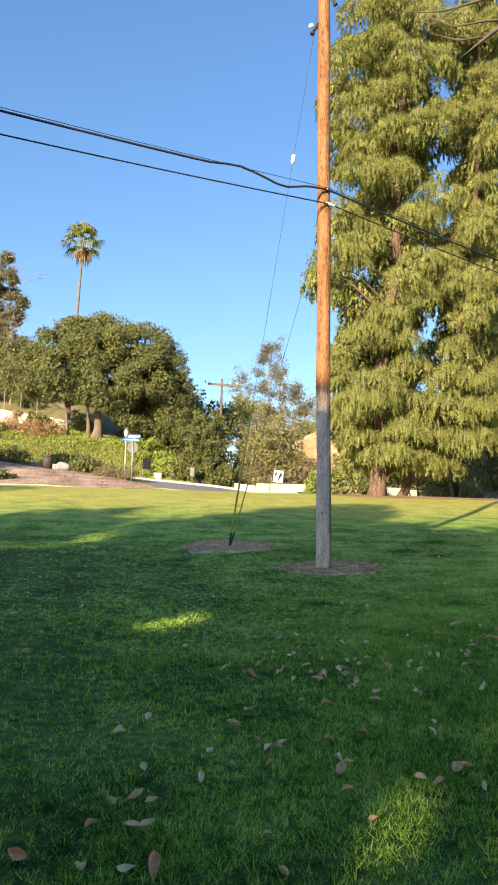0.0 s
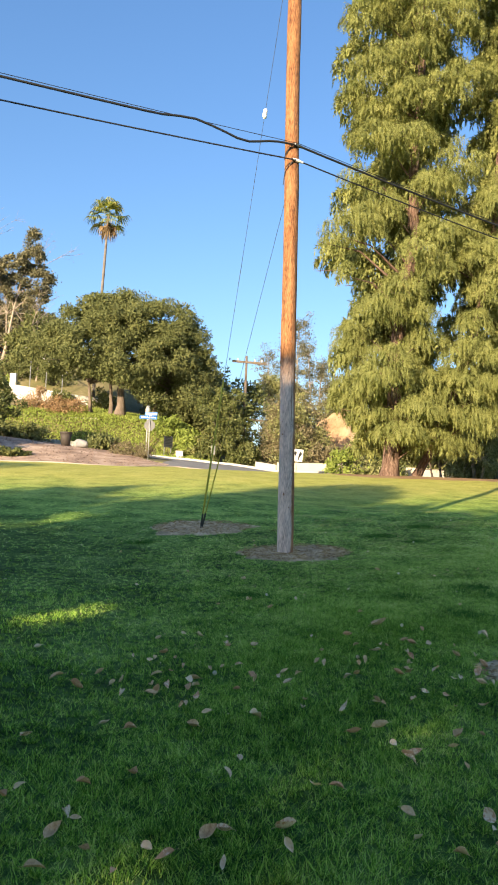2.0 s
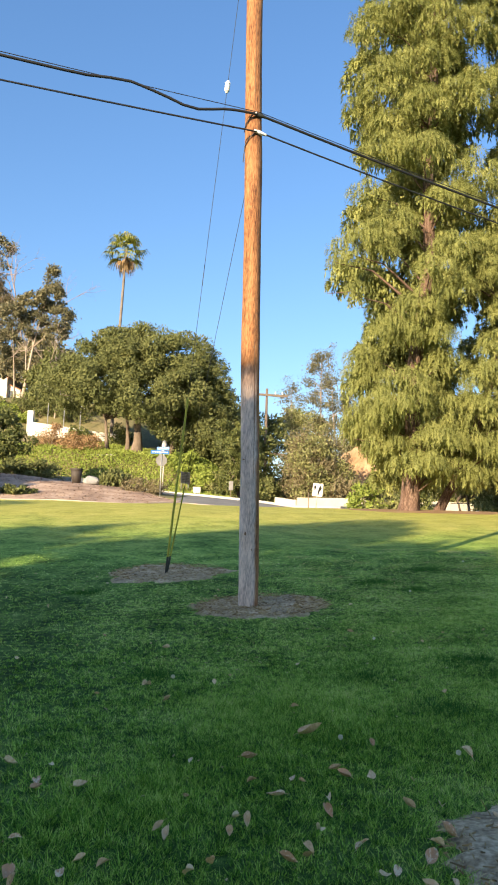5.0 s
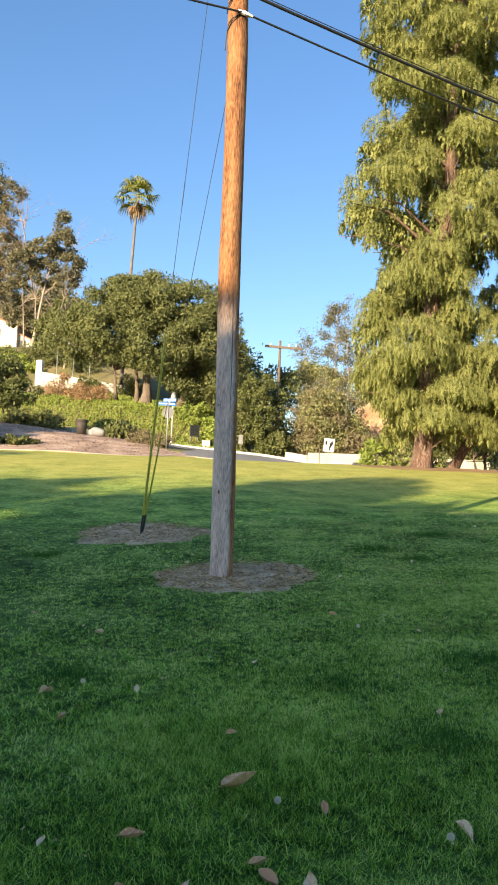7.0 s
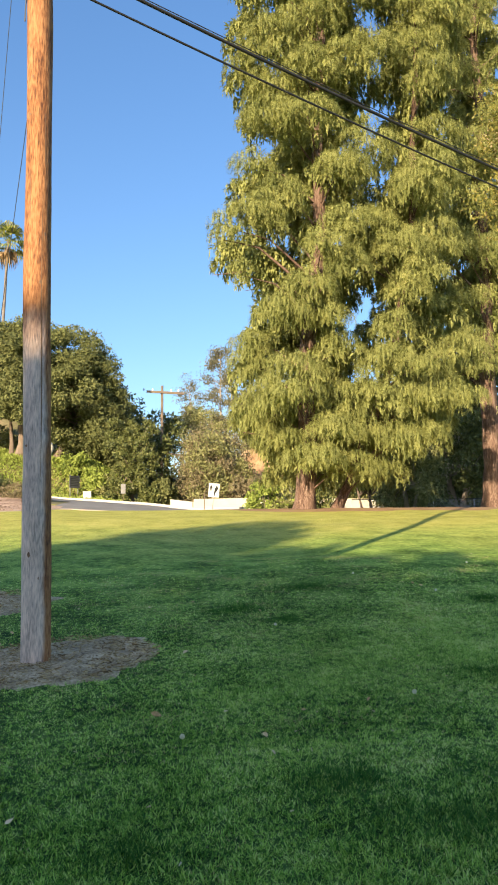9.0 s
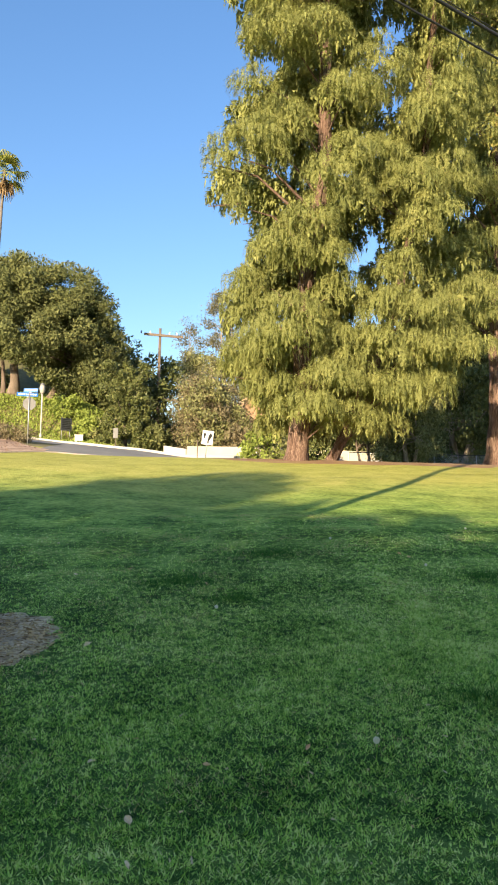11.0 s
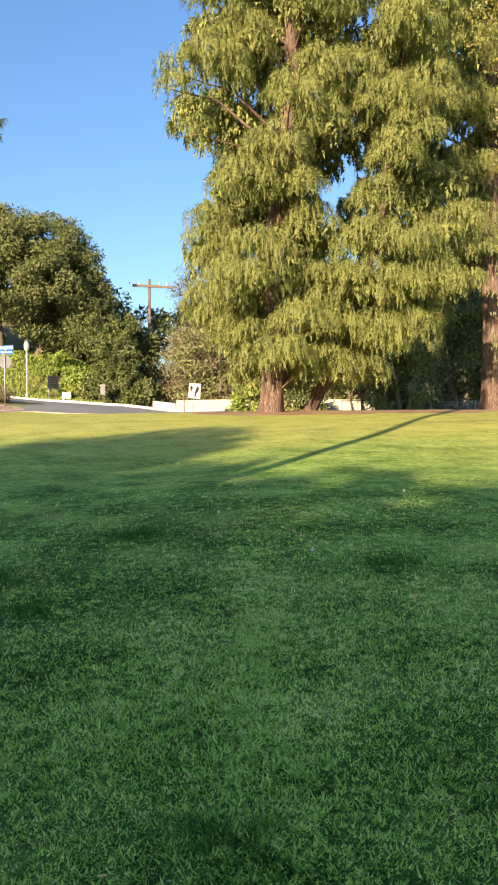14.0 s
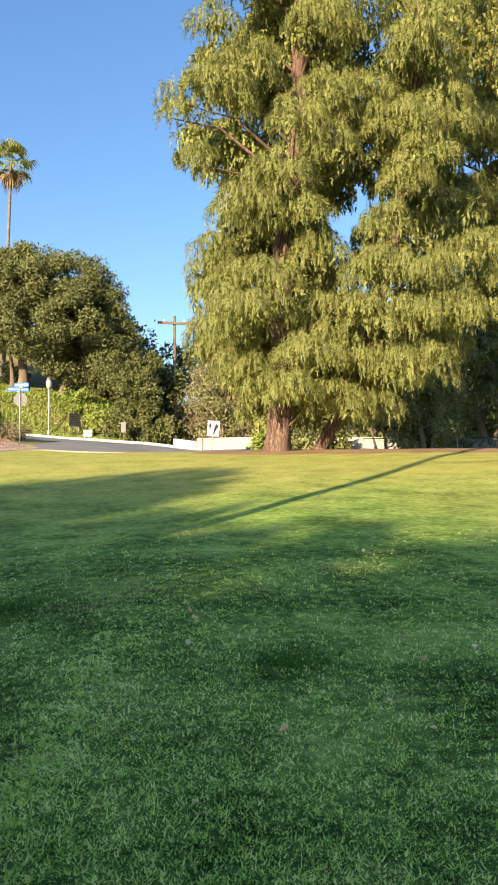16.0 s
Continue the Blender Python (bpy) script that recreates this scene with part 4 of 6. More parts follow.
def fan_palm(x, y, h, r, label, fronds, seed, trunk_r=0.28, feather=False):
    """A palm: a tapered trunk and a head of fan or feather fronds, the oldest hanging dry."""
    rr = random.Random(seed)
    z0 = float(land(x, y))
    palm = base("palm_tree", x, y, z0, label, "palm", group="palms")
    t = Shape()
    bow = lambda k: 0.030 * h * (k - 0.5) * (1 if not feather else 0.2)
    tube(t, [(bow(k), 0, h * k - 0.2) for k in np.linspace(0, 1, 12)], [trunk_r * (1.25 - 0.45 * k) for k in np.linspace(0, 1, 12)], 9, 0.15)
    part("trunk", t, PALMBARK, palm, smooth=True)
    top = Vector((bow(1), 0, h - 0.25))
    for kind, count, mt in (("frond", fronds, PALMLEAF), ("dead_frond", fronds // 3, DEADFROND)):
        for i in range(count):
            az = i * 2.4 + 0.5 * rr.random()
            low, up_ = (-40, 75) if kind == "frond" else (-88, -62)
            el = radians(low + (up_ - low) * (i + rr.random()) / count)
            d = Vector((math.cos(az) * math.cos(el), math.sin(az) * math.cos(el), math.sin(el)))
            fs = Shape()
            stalk = r * (0.42 if not feather else 0.95) * rr.uniform(0.85, 1.15)
            hub = top + d * stalk + Vector((0, 0, -0.14 * stalk))
            tube(fs, [top, top + d * stalk * 0.5, hub], [0.035, 0.028, 0.02], 4, 0, False)
            side = d.cross(Vector((0, 0, 1))).normalized()
            up = side.cross(d)
            if feather:
                st, wy = [], []
                for u in np.linspace(0.2, 1, 22):
                    for sg in (-1, 1):
                        st.append(top + d * stalk * u + Vector((0, 0, -0.12 * stalk * u * u)))
                        wy.append((d * 0.6 + side * sg + Vector((0, 0, -0.35))).normalized() * r * 0.32)
                st, wy = np.array(st), np.array(wy)
                L = np.linalg.norm(wy, axis=1)
                fs.add(*blades(st, wy / L[:, None], L, 0.09, 0.25))
            else:
                for a in np.linspace(-1.5, 1.5, 15):
                    out = d * math.cos(a) + side * math.sin(a) + up * (0.16 * math.cos(2.2 * a))
                    L = r * 0.55 * (1 - 0.11 * abs(a)) * rr.uniform(0.9, 1.1)
                    q0, q1 = hub, hub + out * L * 0.62
                    q2 = q1 + (out * 0.6 + Vector((0, 0, -0.85))).normalized() * L * 0.42
                    w = out.cross(up).normalized()
                    fs.add([q0 - w * 0.03, q0 + w * 0.03, q1 + w * 0.075, q1 - w * 0.075, q2 + w * 0.012, q2 - w * 0.012], [[0, 1, 2, 3], [3, 2, 4, 5]])
            part(kind, fs, mt, palm)
    return palm


fan_palm(-19.7, 87.0, 21.3, 3.0, "very tall fan palm with a thin trunk", 18, 3, 0.16)
fan_palm(-0.7, 110, 11.4, 2.6, "feather palm behind the far pole", 26, 4, 0.35, True)

# ---- the cutting, the walls, the house ----
cut = Shape()
n_u, n_w = 30, 20
cv = []
for j in range(n_w):
    for i in range(n_u):
        u, w = i / (n_u - 1), j / (n_w - 1)
        px, pz = 4.6 + 7.5 * u, 4.0 + 7.6 * w * (0.45 + 0.55 * math.sin(math.pi * min(1, u * 0.75 + 0.2)))
        py = 79.0 + 3.0 * w + 1.1 * noise.noise(Vector((px * 0.5, pz * 0.5, 1))) + 0.5 * noise.noise(Vector((px * 1.7, pz * 1.2, 3)))
        pz += 0.5 * w * noise.noise(Vector((px * 1.3, 0, 7)))
        cv.append((px, py, pz))
cut.add(cv, [[j * n_u + i, j * n_u + i + 1, (j + 1) * n_u + i + 1, (j + 1) * n_u + i] for j in range(n_w - 1) for i in range(n_u - 1)])
tagged(part("cliff", cut, CLIFF, smooth=True), "eroded orange earth cutting", "cliff", kind="structure")


def wall_run(name, points, high, thick, material, label, cap=None):
    """A wall along points, its foot in the ground and its top at the heights given."""
    for (x0, y0, t0), (x1, y1, t1) in zip(points, points[1:]):
        s, d = Shape(), Vector((x1 - x0, y1 - y0, 0))
        nrm = Vector((-d.y, d.x, 0)).normalized() * thick / 2
        n = max(2, int(d.length / 1.5))
        v = []
        for i in range(n + 1):
            k = i / n
            p = Vector((x0, y0, 0)).lerp(Vector((x1, y1, 0)), k)
            top = t0 + (t1 - t0) * k
            foot = float(land(p.x, p.y)) - 0.4
            v += [p - nrm + Vector((0, 0, foot)), p - nrm + Vector((0, 0, top)), p + nrm + Vector((0, 0, top)), p + nrm + Vector((0, 0, foot))]
        f = [[i * 4 + j, (i + 1) * 4 + j, (i + 1) * 4 + (j + 1) % 4, i * 4 + (j + 1) % 4] for i in range(n) for j in range(4)]
        s.add([list(q) for q in v], f + [[0, 1, 2, 3], [n * 4, n * 4 + 3, n * 4 + 2, n * 4 + 1]])
        tagged(part(name, s, material), label, "wall", kind="structure")


wall_run("wall_low", [(0.9, 66.4, 5.2), (8.0, 66.3, 5.28), (14.6, 66.2, 5.1)], 1, 0.25, STUCCO, "low cream stucco wall beyond the road")
wall_run("wall_wing", [(-0.9, 68.4, 5.3), (0.85, 66.5, 5.0)], 1, 0.25, CONCRETE, "short grey concrete wing of the low wall")
wall_run("wall_white", [(-28.1, 85, 13.6), (-18.9, 85, 12.4)], 1, 0.3, WHITEWALL, "white stucco garden wall on the bank")
wall_run("wall_white", [(-28.85, 85.4, 14.9), (-28.15, 85.25, 14.9)], 1, 0.3, WHITEWALL, "tall white stucco wall beside the garden wall")
wall_run("wall_edging", [(-34.0, 75.2, 9.2), (-16.5, 75.6, 9.3)], 1, 0.25, CONCRETE, "low pale stone edging on the bank")
wall_run("wall_edging", [(-19.5, 62.3, 6.3), (-13.0, 62.6, 5.9)], 1, 0.35, CONCRETE, "low white concrete edging behind the mulch bed")

rail = base("handrail", -28.0, 86, 12, "thin metal stair rail on the hillside", "railing")
rs = Shape()
tube(rs, [(0, 1, 6.2), (5.4, 0.5, 3.2)], [0.05, 0.05], 5)
part("rail", rs, STEEL, rail)
for k in (0.15, 0.5, 0.85):
    ps = Shape()
    tube(ps, [(5.4 * k, 1 - 0.5 * k, 0), (5.4 * k, 1 - 0.5 * k, 6.2 - 3 * k)], [0.05, 0.05], 5)
    part("post", ps, STEEL, rail)

hx, hy = -42.0, 104.0
hz = float(land(hx, hy))
house = base("house", hx, hy, hz, "white stucco house with a low tiled roof on the hill", "house")


def gable_block(x0, x1, y0, y1, eave, ridge):
    """Walls with a gable towards the front, in heights above the land's zero."""
    m_, a, b_, c_ = (x0 + x1) / 2 - hx, x0 - hx, x1 - hx, y0 - hy
    d_, e, r_ = y1 - hy, eave - hz, ridge - hz
    s = Shape()
    s.add([(a, c_, -1.5), (b_, c_, -1.5), (b_, d_, -1.5), (a, d_, -1.5), (a, c_, e), (b_, c_, e), (b_, d_, e), (a, d_, e), (m_, c_, r_), (m_, d_, r_)],
          [[0, 1, 5, 4], [1, 2, 6, 5], [2, 3, 7, 6], [3, 0, 4, 7]])
    s.f.append(np.array([[4, 5, 8], [6, 7, 9]]))
    part("wall", s, WHITEWALL, house)
    s = Shape()
    for sg, ex in ((-1, a - 0.3), (1, b_ + 0.3)):
        lo = e - 0.3 * (r_ - e) / (b_ - m_) + 0.02
        q = [(m_, c_ - 0.3, r_ + 0.02), (ex, c_ - 0.3, lo), (ex, d_ + 0.3, lo), (m_, d_ + 0.3, r_ + 0.02)]
        q = q + [(x, y, z + 0.14) for x, y, z in q]
        s.add(q, [[0, 1, 2, 3], [4, 7, 6, 5], [0, 4, 5, 1], [1, 5, 6, 2], [2, 6, 7, 3]])
    part("roof", s, ROOFTILE, house)


gable_block(-43.4, -37.9, 101.0, 107.0, 21.68, 22.7)
gable_block(-51.0, -43.41, 102.0, 107.0, 21.4, 22.5)
s = Shape()
s.add([(4.11, -2.4, -1.5), (5.7, -2.4, -1.5), (5.7, 2.5, -1.5), (4.11, 2.5, -1.5), (4.11, -2.4, 20.85 - hz), (5.7, -2.4, 20.15 - hz), (5.7, 2.5, 20.15 - hz), (4.11, 2.5, 20.85 - hz)],
      [[0, 1, 5, 4], [1, 2, 6, 5], [2, 3, 7, 6]])
part("wall", s, WHITEWALL, house)
s = Shape()
s.add([(4.12, -2.6, 20.87 - hz), (5.9, -2.6, 20.09 - hz), (5.9, 2.6, 20.09 - hz), (4.12, 2.6, 20.87 - hz), (4.12, -2.6, 20.99 - hz), (5.9, -2.6, 20.21 - hz), (5.9, 2.6, 20.21 - hz), (4.12, 2.6, 20.99 - hz)],
      [[4, 5, 6, 7], [0, 1, 5, 4], [1, 2, 6, 5], [0, 3, 2, 1]])
part("roof", s, ROOFTILE, house)
for x0, x1, y0, z0, z1, mt in ((-42.3, -40.1, 101.0, 20.2, 21.35, OLDWOOD), (-37.75, -36.9, 101.6, 18.95, 20.05, DARKIRON), (-47.0, -45.8, 102.0, 20.2, 21.2, OLDWOOD)):
    win = part("window", box(Shape(), x0 - hx, x1 - hx, y0 - hy - 0.06, y0 - hy - 0.003, z0 - hz, z1 - hz), mt, house)
    mid_x = (x0 + x1) / 2
    for a, b_ in ((x0 + 0.1, mid_x - 0.05), (mid_x + 0.05, x1 - 0.1)):
        part("pane", box(Shape(), a - hx, b_ - hx, y0 - hy - 0.075, y0 - hy - 0.062, z0 - hz + 0.1, z1 - hz - 0.1), DARKGLASS, win)

# ---- planting on the bank ----
n = 62000
px = -40 + 35 * rng.random(n)
py = 61.5 + 14.7 * rng.random(n) ** 0.7
ok = py > np.where(px < -13, 62.2 + 0.0 * px, road_far(px) + 1.0)
px, py = px[ok], py[ok]
lump = np.array([noise.noise(Vector((a * 0.7, b * 0.7, 0))) for a, b in zip(px, py)])
pz = land(px, py) + (0.15 + 0.22 * lump) * rng.random(len(px)) + 0.05
v, f = blades(np.stack([px, py, pz], 1), unit(rng.normal(size=(len(px), 3)) + np.array([0, -0.5, 0.5])), 0.12 + 0.10 * rng.random(len(px)), 0.10, 0.6, np.array([0.0, -0.6, 0.8]), 0.35)
tagged(part("ground_cover", Shape().add(v, f), IVY), "bright green leafy ground cover on the bank", "plants", kind="stuff")
n = 16000
px, py = -22 + 17 * rng.random(n), 76.2 + 6 * rng.random(n)
v, f = blades(np.stack([px, py, land(px, py)], 1), unit(rng.normal(size=(n, 3)) * 0.4 + np.array([0, 0, 1])), 0.25 + 0.2 * rng.random(n), 0.1, 0.3)
tagged(part("bank_grass", Shape().add(v, f), IVY), "long bright green grass under the oak", "grass", kind="stuff")


def shrub(name, x, y, h, r, label, mt, leaf=0.19, n=20, per=85, group="", twigs=True):
    z0 = float(land(x, y))
    ob = base(name, x, y, z0, label, "shrub", group)
    C, R = dome(n, 0, 0, 0, h, r, r * 0.9, 0.42 * min(h, r), -0.95)
    C[:, 2] = np.maximum(C[:, 2], 0.12 * h)
    if twigs:
        t = Shape()
        for c in C[: 9]:
            tube(t, [(c[0] * 0.1, c[1] * 0.1, -0.1), (c[0] * 0.6, c[1] * 0.6, c[2] * 0.6), tuple(c)], [0.03, 0.02, 0.008], 4, 0, False)
        part("stems", t, OAKBARK, ob)
    v, f = clump_leaves(C, R, per, leaf, 0.1, 0.5)
    part("leaves", Shape().add(v, f), mt, ob)
    return ob


shrub("rusty_shrub", -22.9, 76.5, 2.1, 1.6, "rounded rusty-pink shrub on the bank", RUSTLEAF, 0.12, 26, 150)
shrub("rusty_shrub", -19.9, 76.3, 1.5, 1.6, "rounded pale rusty shrub on the bank", RUSTLEAF, 0.12, 26, 150)
shrub("green_shrub", -18.2, 83.6, 2.0, 1.7, "dark green shrub before the garden wall", BUSHLEAF)
shrub("dark_shrub", -12.4, 60.6, 1.2, 0.95, "low dark shrub beside the boulder", OAK)
shrub("dark_shrub", -18.2, 60.8, 1.1, 1.3, "low dark shrub on the mulch bed", OAK)
shrub("dark_shrub", -20.2, 60.4, 1.0, 1.1, "low dark shrub on the mulch bed", OAK)
shrub("green_shrub", -20.9, 51.4, 0.6, 1.4, "low spreading green shrub on the mulch", BUSHLEAF)
shrub("green_shrub", -16.4, 52.0, 0.5, 1.0, "low spreading green shrub on the mulch", BUSHLEAF)
shrub("dry_shrub", -10.5, 58.4, 0.95, 0.9, "dry brown twiggy shrub", DRYLEAF, 0.1)
shrub("dry_shrub", -9.0, 57.9, 0.85, 0.85, "dry brown twiggy shrub", DRYLEAF, 0.1)
shrub("green_shrub", -18.6, 51.6, 0.55, 1.5, "low spreading green shrub on the mulch", BUSHLEAF)
for k, (sx, sy, sh, sr, mt) in enumerate(((-7.6, 73.6, 1.9, 1.2, IVY), (-6.2, 73.4, 1.6, 1.2, GREYLEAF), (-9.6, 74.6, 1.6, 1.2, IVY), (-2.0, 71.4, 2.2, 1.2, OAK), (-5.3, 70.9, 1.8, 1.0, BUSHLEAF), (-3.1, 70.5, 1.6, 0.9, BUSHLEAF))):
    shrub("green_shrub", sx, sy, sh, sr, "leafy green shrub along the road", mt)
for sx, sy, sh, sr, mt in ((6.2, 63.2, 2.0, 1.4, IVY), (7.8, 63.6, 2.6, 1.6, GREYLEAF), (9.6, 63.2, 1.7, 1.3, BUSHLEAF), (8.4, 69.5, 3.6, 2.0, GREYLEAF), (11.5, 69.2, 2.6, 1.8, GREYLEAF), (5.2, 69.5, 2.2, 1.5, DRYLEAF)):
    shrub("green_shrub", sx, sy, sh, sr, "pale green shrub by the low wall", mt)

for sx, sy, sh, sr, mt in ((-37.2, 93.0, 0.8, 1.5, IVY), (-35.2, 91.4, 1.6, 1.6, BUSHLEAF), (-33.4, 90.6, 1.3, 1.6, IVY), (-31.2, 91.6, 2.2, 1.7, OAK), (-29.4, 90.2, 2.6, 1.8, OAK), (-27.2, 90.5, 2.6, 1.9, OAK), (-31.0, 88.6, 1.0, 1.4, IVY), (-39.6, 94.4, 0.8, 1.6, BUSHLEAF), (-42.0, 95.6, 0.8, 1.6, GREYLEAF), (-45.0, 96.0, 0.9, 1.8, IVY), (-34.4, 88.4, 0.9, 1.4, IVY), (-25.0, 89.2, 2.0, 1.7, OAK), (-22.4, 83.4, 1.5, 1.2, BUSHLEAF)):
    shrub("green_shrub", sx, sy, sh, sr, "leafy green shrub on the hillside", mt)

# boulder, tub
bm = bmesh.new()
bmesh.ops.create_icosphere(bm, subdivisions=3, radius=0.6)
for q in bm.verts:
    q.co = q.co * (1 + 0.35 * noise.noise(q.co * 1.6 + Vector((4, 1, 0)))) * 1.0
    q.co.z = max(q.co.z * 0.72, -0.2)
me = bpy.data.meshes.new("boulder")
bm.to_mesh(me)
bm.free()
boulder = part("boulder", me, STONE)
boulder.matrix_basis = pose(-14.05, 60.0, float(land(-14.05, 60)) + 0.22)
tagged(boulder, "pale grey boulder on the mulch bed", "rock")
tub = base("tub", -15.2, 60.0, float(land(-15.2, 60)) + 0.02, "dark tapered plant tub on the mulch", "plant pot")
t = Shape()
tube(t, [(0, 0, 0), (0, 0, 0.5), (0, 0, 0.98)], [0.33, 0.38, 0.43], 18)
part("body", t, DARKCLAY, tub, smooth=True)
t = Shape()
tube(t, [(0, 0, 0.93), (0, 0, 1.05)], [0.47, 0.47], 18)
part("rim", t, DARKCLAY, tub)

# ---- street things ----
def post(parent, h, r, material, name="post", x=0.0, y=0.0, sides=10, lean=0.0, low=-0.15):
    s = Shape()
    tube(s, [(x, y, low), (x + lean * 0.5, y, h / 2), (x + lean, y, h)], [r, r, r], sides)
    return part(name, s, material, parent, smooth=True)


def slab(corners, thick):
    """A flat plate in the x-z plane: corners in order, thick along y."""
    s, n = Shape(), len(corners)
    v = [(x, -thick / 2, z) for x, z in corners] + [(x, thick / 2, z) for x, z in corners]
    s.add(v, [[i, (i + 1) % n, (i + 1) % n + n, i + n] for i in range(n)])
    for o, flip in ((0, False), (n, True)):
        tri = [[o, o + i + 1, o + i] if flip else [o, o + i, o + i + 1] for i in range(1, n - 1)]
        s.f.append(np.array(tri) + s.count - 2 * n)
    return s


def at(ob, m):
    ob.matrix_basis = m
    return ob


stop = base("street_sign", -8.37, 57.25, float(land(-8.37, 57.25)), "steel post with an octagonal sign and two blue blades", "road sign")
post(stop, 3.2, 0.035, STEEL)
octo = [(0.41 * math.cos(radians(22.5 + 45 * k)), 0.41 * math.sin(radians(22.5 + 45 * k))) for k in range(8)]
at(part("octagon_plate", slab(octo, 0.008), SIGNGREY, stop, "bare metal back of the octagonal plate"), pose(0, 0.045, 2.45, 0, 0, 8))
for z, rz, wide, dx in ((3.02, 12, 1.25, -0.12), (3.28, -14, 0.95, 0.08)):
    bl = at(part("name_blade", slab([(-wide / 2, -0.12), (wide / 2, -0.12), (wide / 2, 0.12), (-wide / 2, 0.12)], 0.012), SIGNBLUE, stop, "blue street-name blade"), pose(dx, -0.01, z, 0, 0, rz))
    k = -wide / 2 + 0.1
    while k < wide / 2 - 0.16:
        L = 0.07 + 0.05 * random.random()
        at(part("bar", slab([(k, -0.035), (k + L, -0.035), (k + L, 0.05), (k, 0.05)], 0.004), SIGNWHITE, bl), pose(0, -0.009, 0))
        k += L + 0.04
    part("bracket", box(Shape(), -0.05, 0.05, -0.03, 0.03, -0.15, -0.10), STEEL, bl)

lamp = base("street_lamp", -11.2, 72.4, float(land(-11.2, 72.4)), "white post-top street lamp with a frosted globe", "street lamp")
post(lamp, 3.75, 0.06, CONCRETE, "column", sides=12)
s = Shape()
tube(s, [(0, 0, -0.1), (0, 0, 0.35), (0, 0, 0.5)], [0.13, 0.12, 0.07], 12)
part("base", s, CONCRETE, lamp)
s = Shape()
tube(s, [(0, 0, 3.72), (0, 0, 3.84), (0, 0, 4.02), (0, 0, 4.25), (0, 0, 4.42), (0, 0, 4.5)], [0.10, 0.17, 0.23, 0.23, 0.16, 0.05], 16)
part("globe", s, GLOBE, lamp, "frosted lantern globe", smooth=True)
s = Shape()
tube(s, [(0, 0, 4.45), (0, 0, 4.52), (0, 0, 4.62)], [0.19, 0.15, 0.03], 12)
part("cap", s, STEEL, lamp)

NOTICEGREY = surface("dark_grey_board", [(0.3, (0.06, 0.065, 0.075)), (0.7, (0.10, 0.105, 0.12))], 3, rough=0.6, bump=0.0)
notice = base("notice_board", -9.25, 72.6, float(land(-9.25, 72.6)), "grey notice board on two posts with small illegible lines", "sign", rz=52)
for x in (-0.42, 0.42):
    post(notice, 1.95, 0.035, STEEL, x=x)
nb = at(part("board", slab([(-0.55, -0.5), (0.55, -0.5), (0.55, 0.5), (-0.55, 0.5)], 0.03), NOTICEGREY, notice), pose(0, -0.055, 1.4))
for k in range(6):
    at(part("bar", slab([(-0.45, -0.03), (0.25 + 0.2 * random.random(), -0.03), (0.4, 0.03), (-0.45, 0.03)], 0.004), SIGNBLACK, nb), pose(0, -0.02, 0.4 - 0.14 * k))

cabinet = base("utility_box", -8.1, 72.4, float(land(-8.1, 72.4)), "small white roadside utility box", "utility box")
part("body", box(Shape(), -0.32, 0.32, -0.2, 0.2, -0.1, 0.72), SIGNWHITE, cabinet)
part("lid", box(Shape(), -0.36, 0.36, -0.24, 0.24, 0.723, 0.78), CONCRETE, cabinet)
part("door", box(Shape(), -0.26, 0.26, -0.215, -0.203, 0.06, 0.64), SIGNWHITE, cabinet)

small = base("small_sign", -4.75, 69.2, float(land(-4.75, 69.2)), "small grey sign on a short post", "sign")
post(small, 1.5, 0.03, OLDWOOD)
at(part("plate", slab([(-0.18, -0.38), (0.18, -0.38), (0.18, 0.38), (-0.18, 0.38)], 0.02), SIGNGREY, small), pose(0, -0.045, 1.15))

arrow = base("arrow_sign", 2.36, 60.9, float(land(2.36, 60.9)), "leaning white road sign with two black arrows", "road sign")
arrow.matrix_basis = pose(2.36, 60.9, float(land(2.36, 60.9)), 0, 5, 6)
post(arrow, 1.95, 0.03, STEEL)
pl = at(part("plate", slab([(-0.37, -0.47), (0.37, -0.47), (0.37, 0.47), (-0.37, 0.47)], 0.008), SIGNWHITE, arrow), pose(0, -0.04, 1.5))
at(part("arrow", slab([(-0.04, -0.38), (0.05, -0.38), (0.055, -0.12), (0.17, 0.04), (0.17, 0.14), (0.25, 0.14), (0.13, 0.36), (0.01, 0.14), (0.08, 0.14), (0.08, 0.07), (-0.035, -0.09)], 0.004), SIGNBLACK, pl, "black arrow"), pose(0.05, -0.008, 0))
at(part("arrow", slab([(-0.03, -0.10), (0.03, -0.10), (0.03, 0.14), (0.09, 0.14), (0.0, 0.32), (-0.09, 0.14), (-0.03, 0.14)], 0.004), SIGNBLACK, pl, "black arrow"), pose(-0.2, -0.008, 0.04))

stake = base("marker_post", 1.85, 60.6, float(land(1.85, 60.6)), "thin grey marker post by the road", "post")
post(stake, 1.3, 0.035, OLDWOOD)

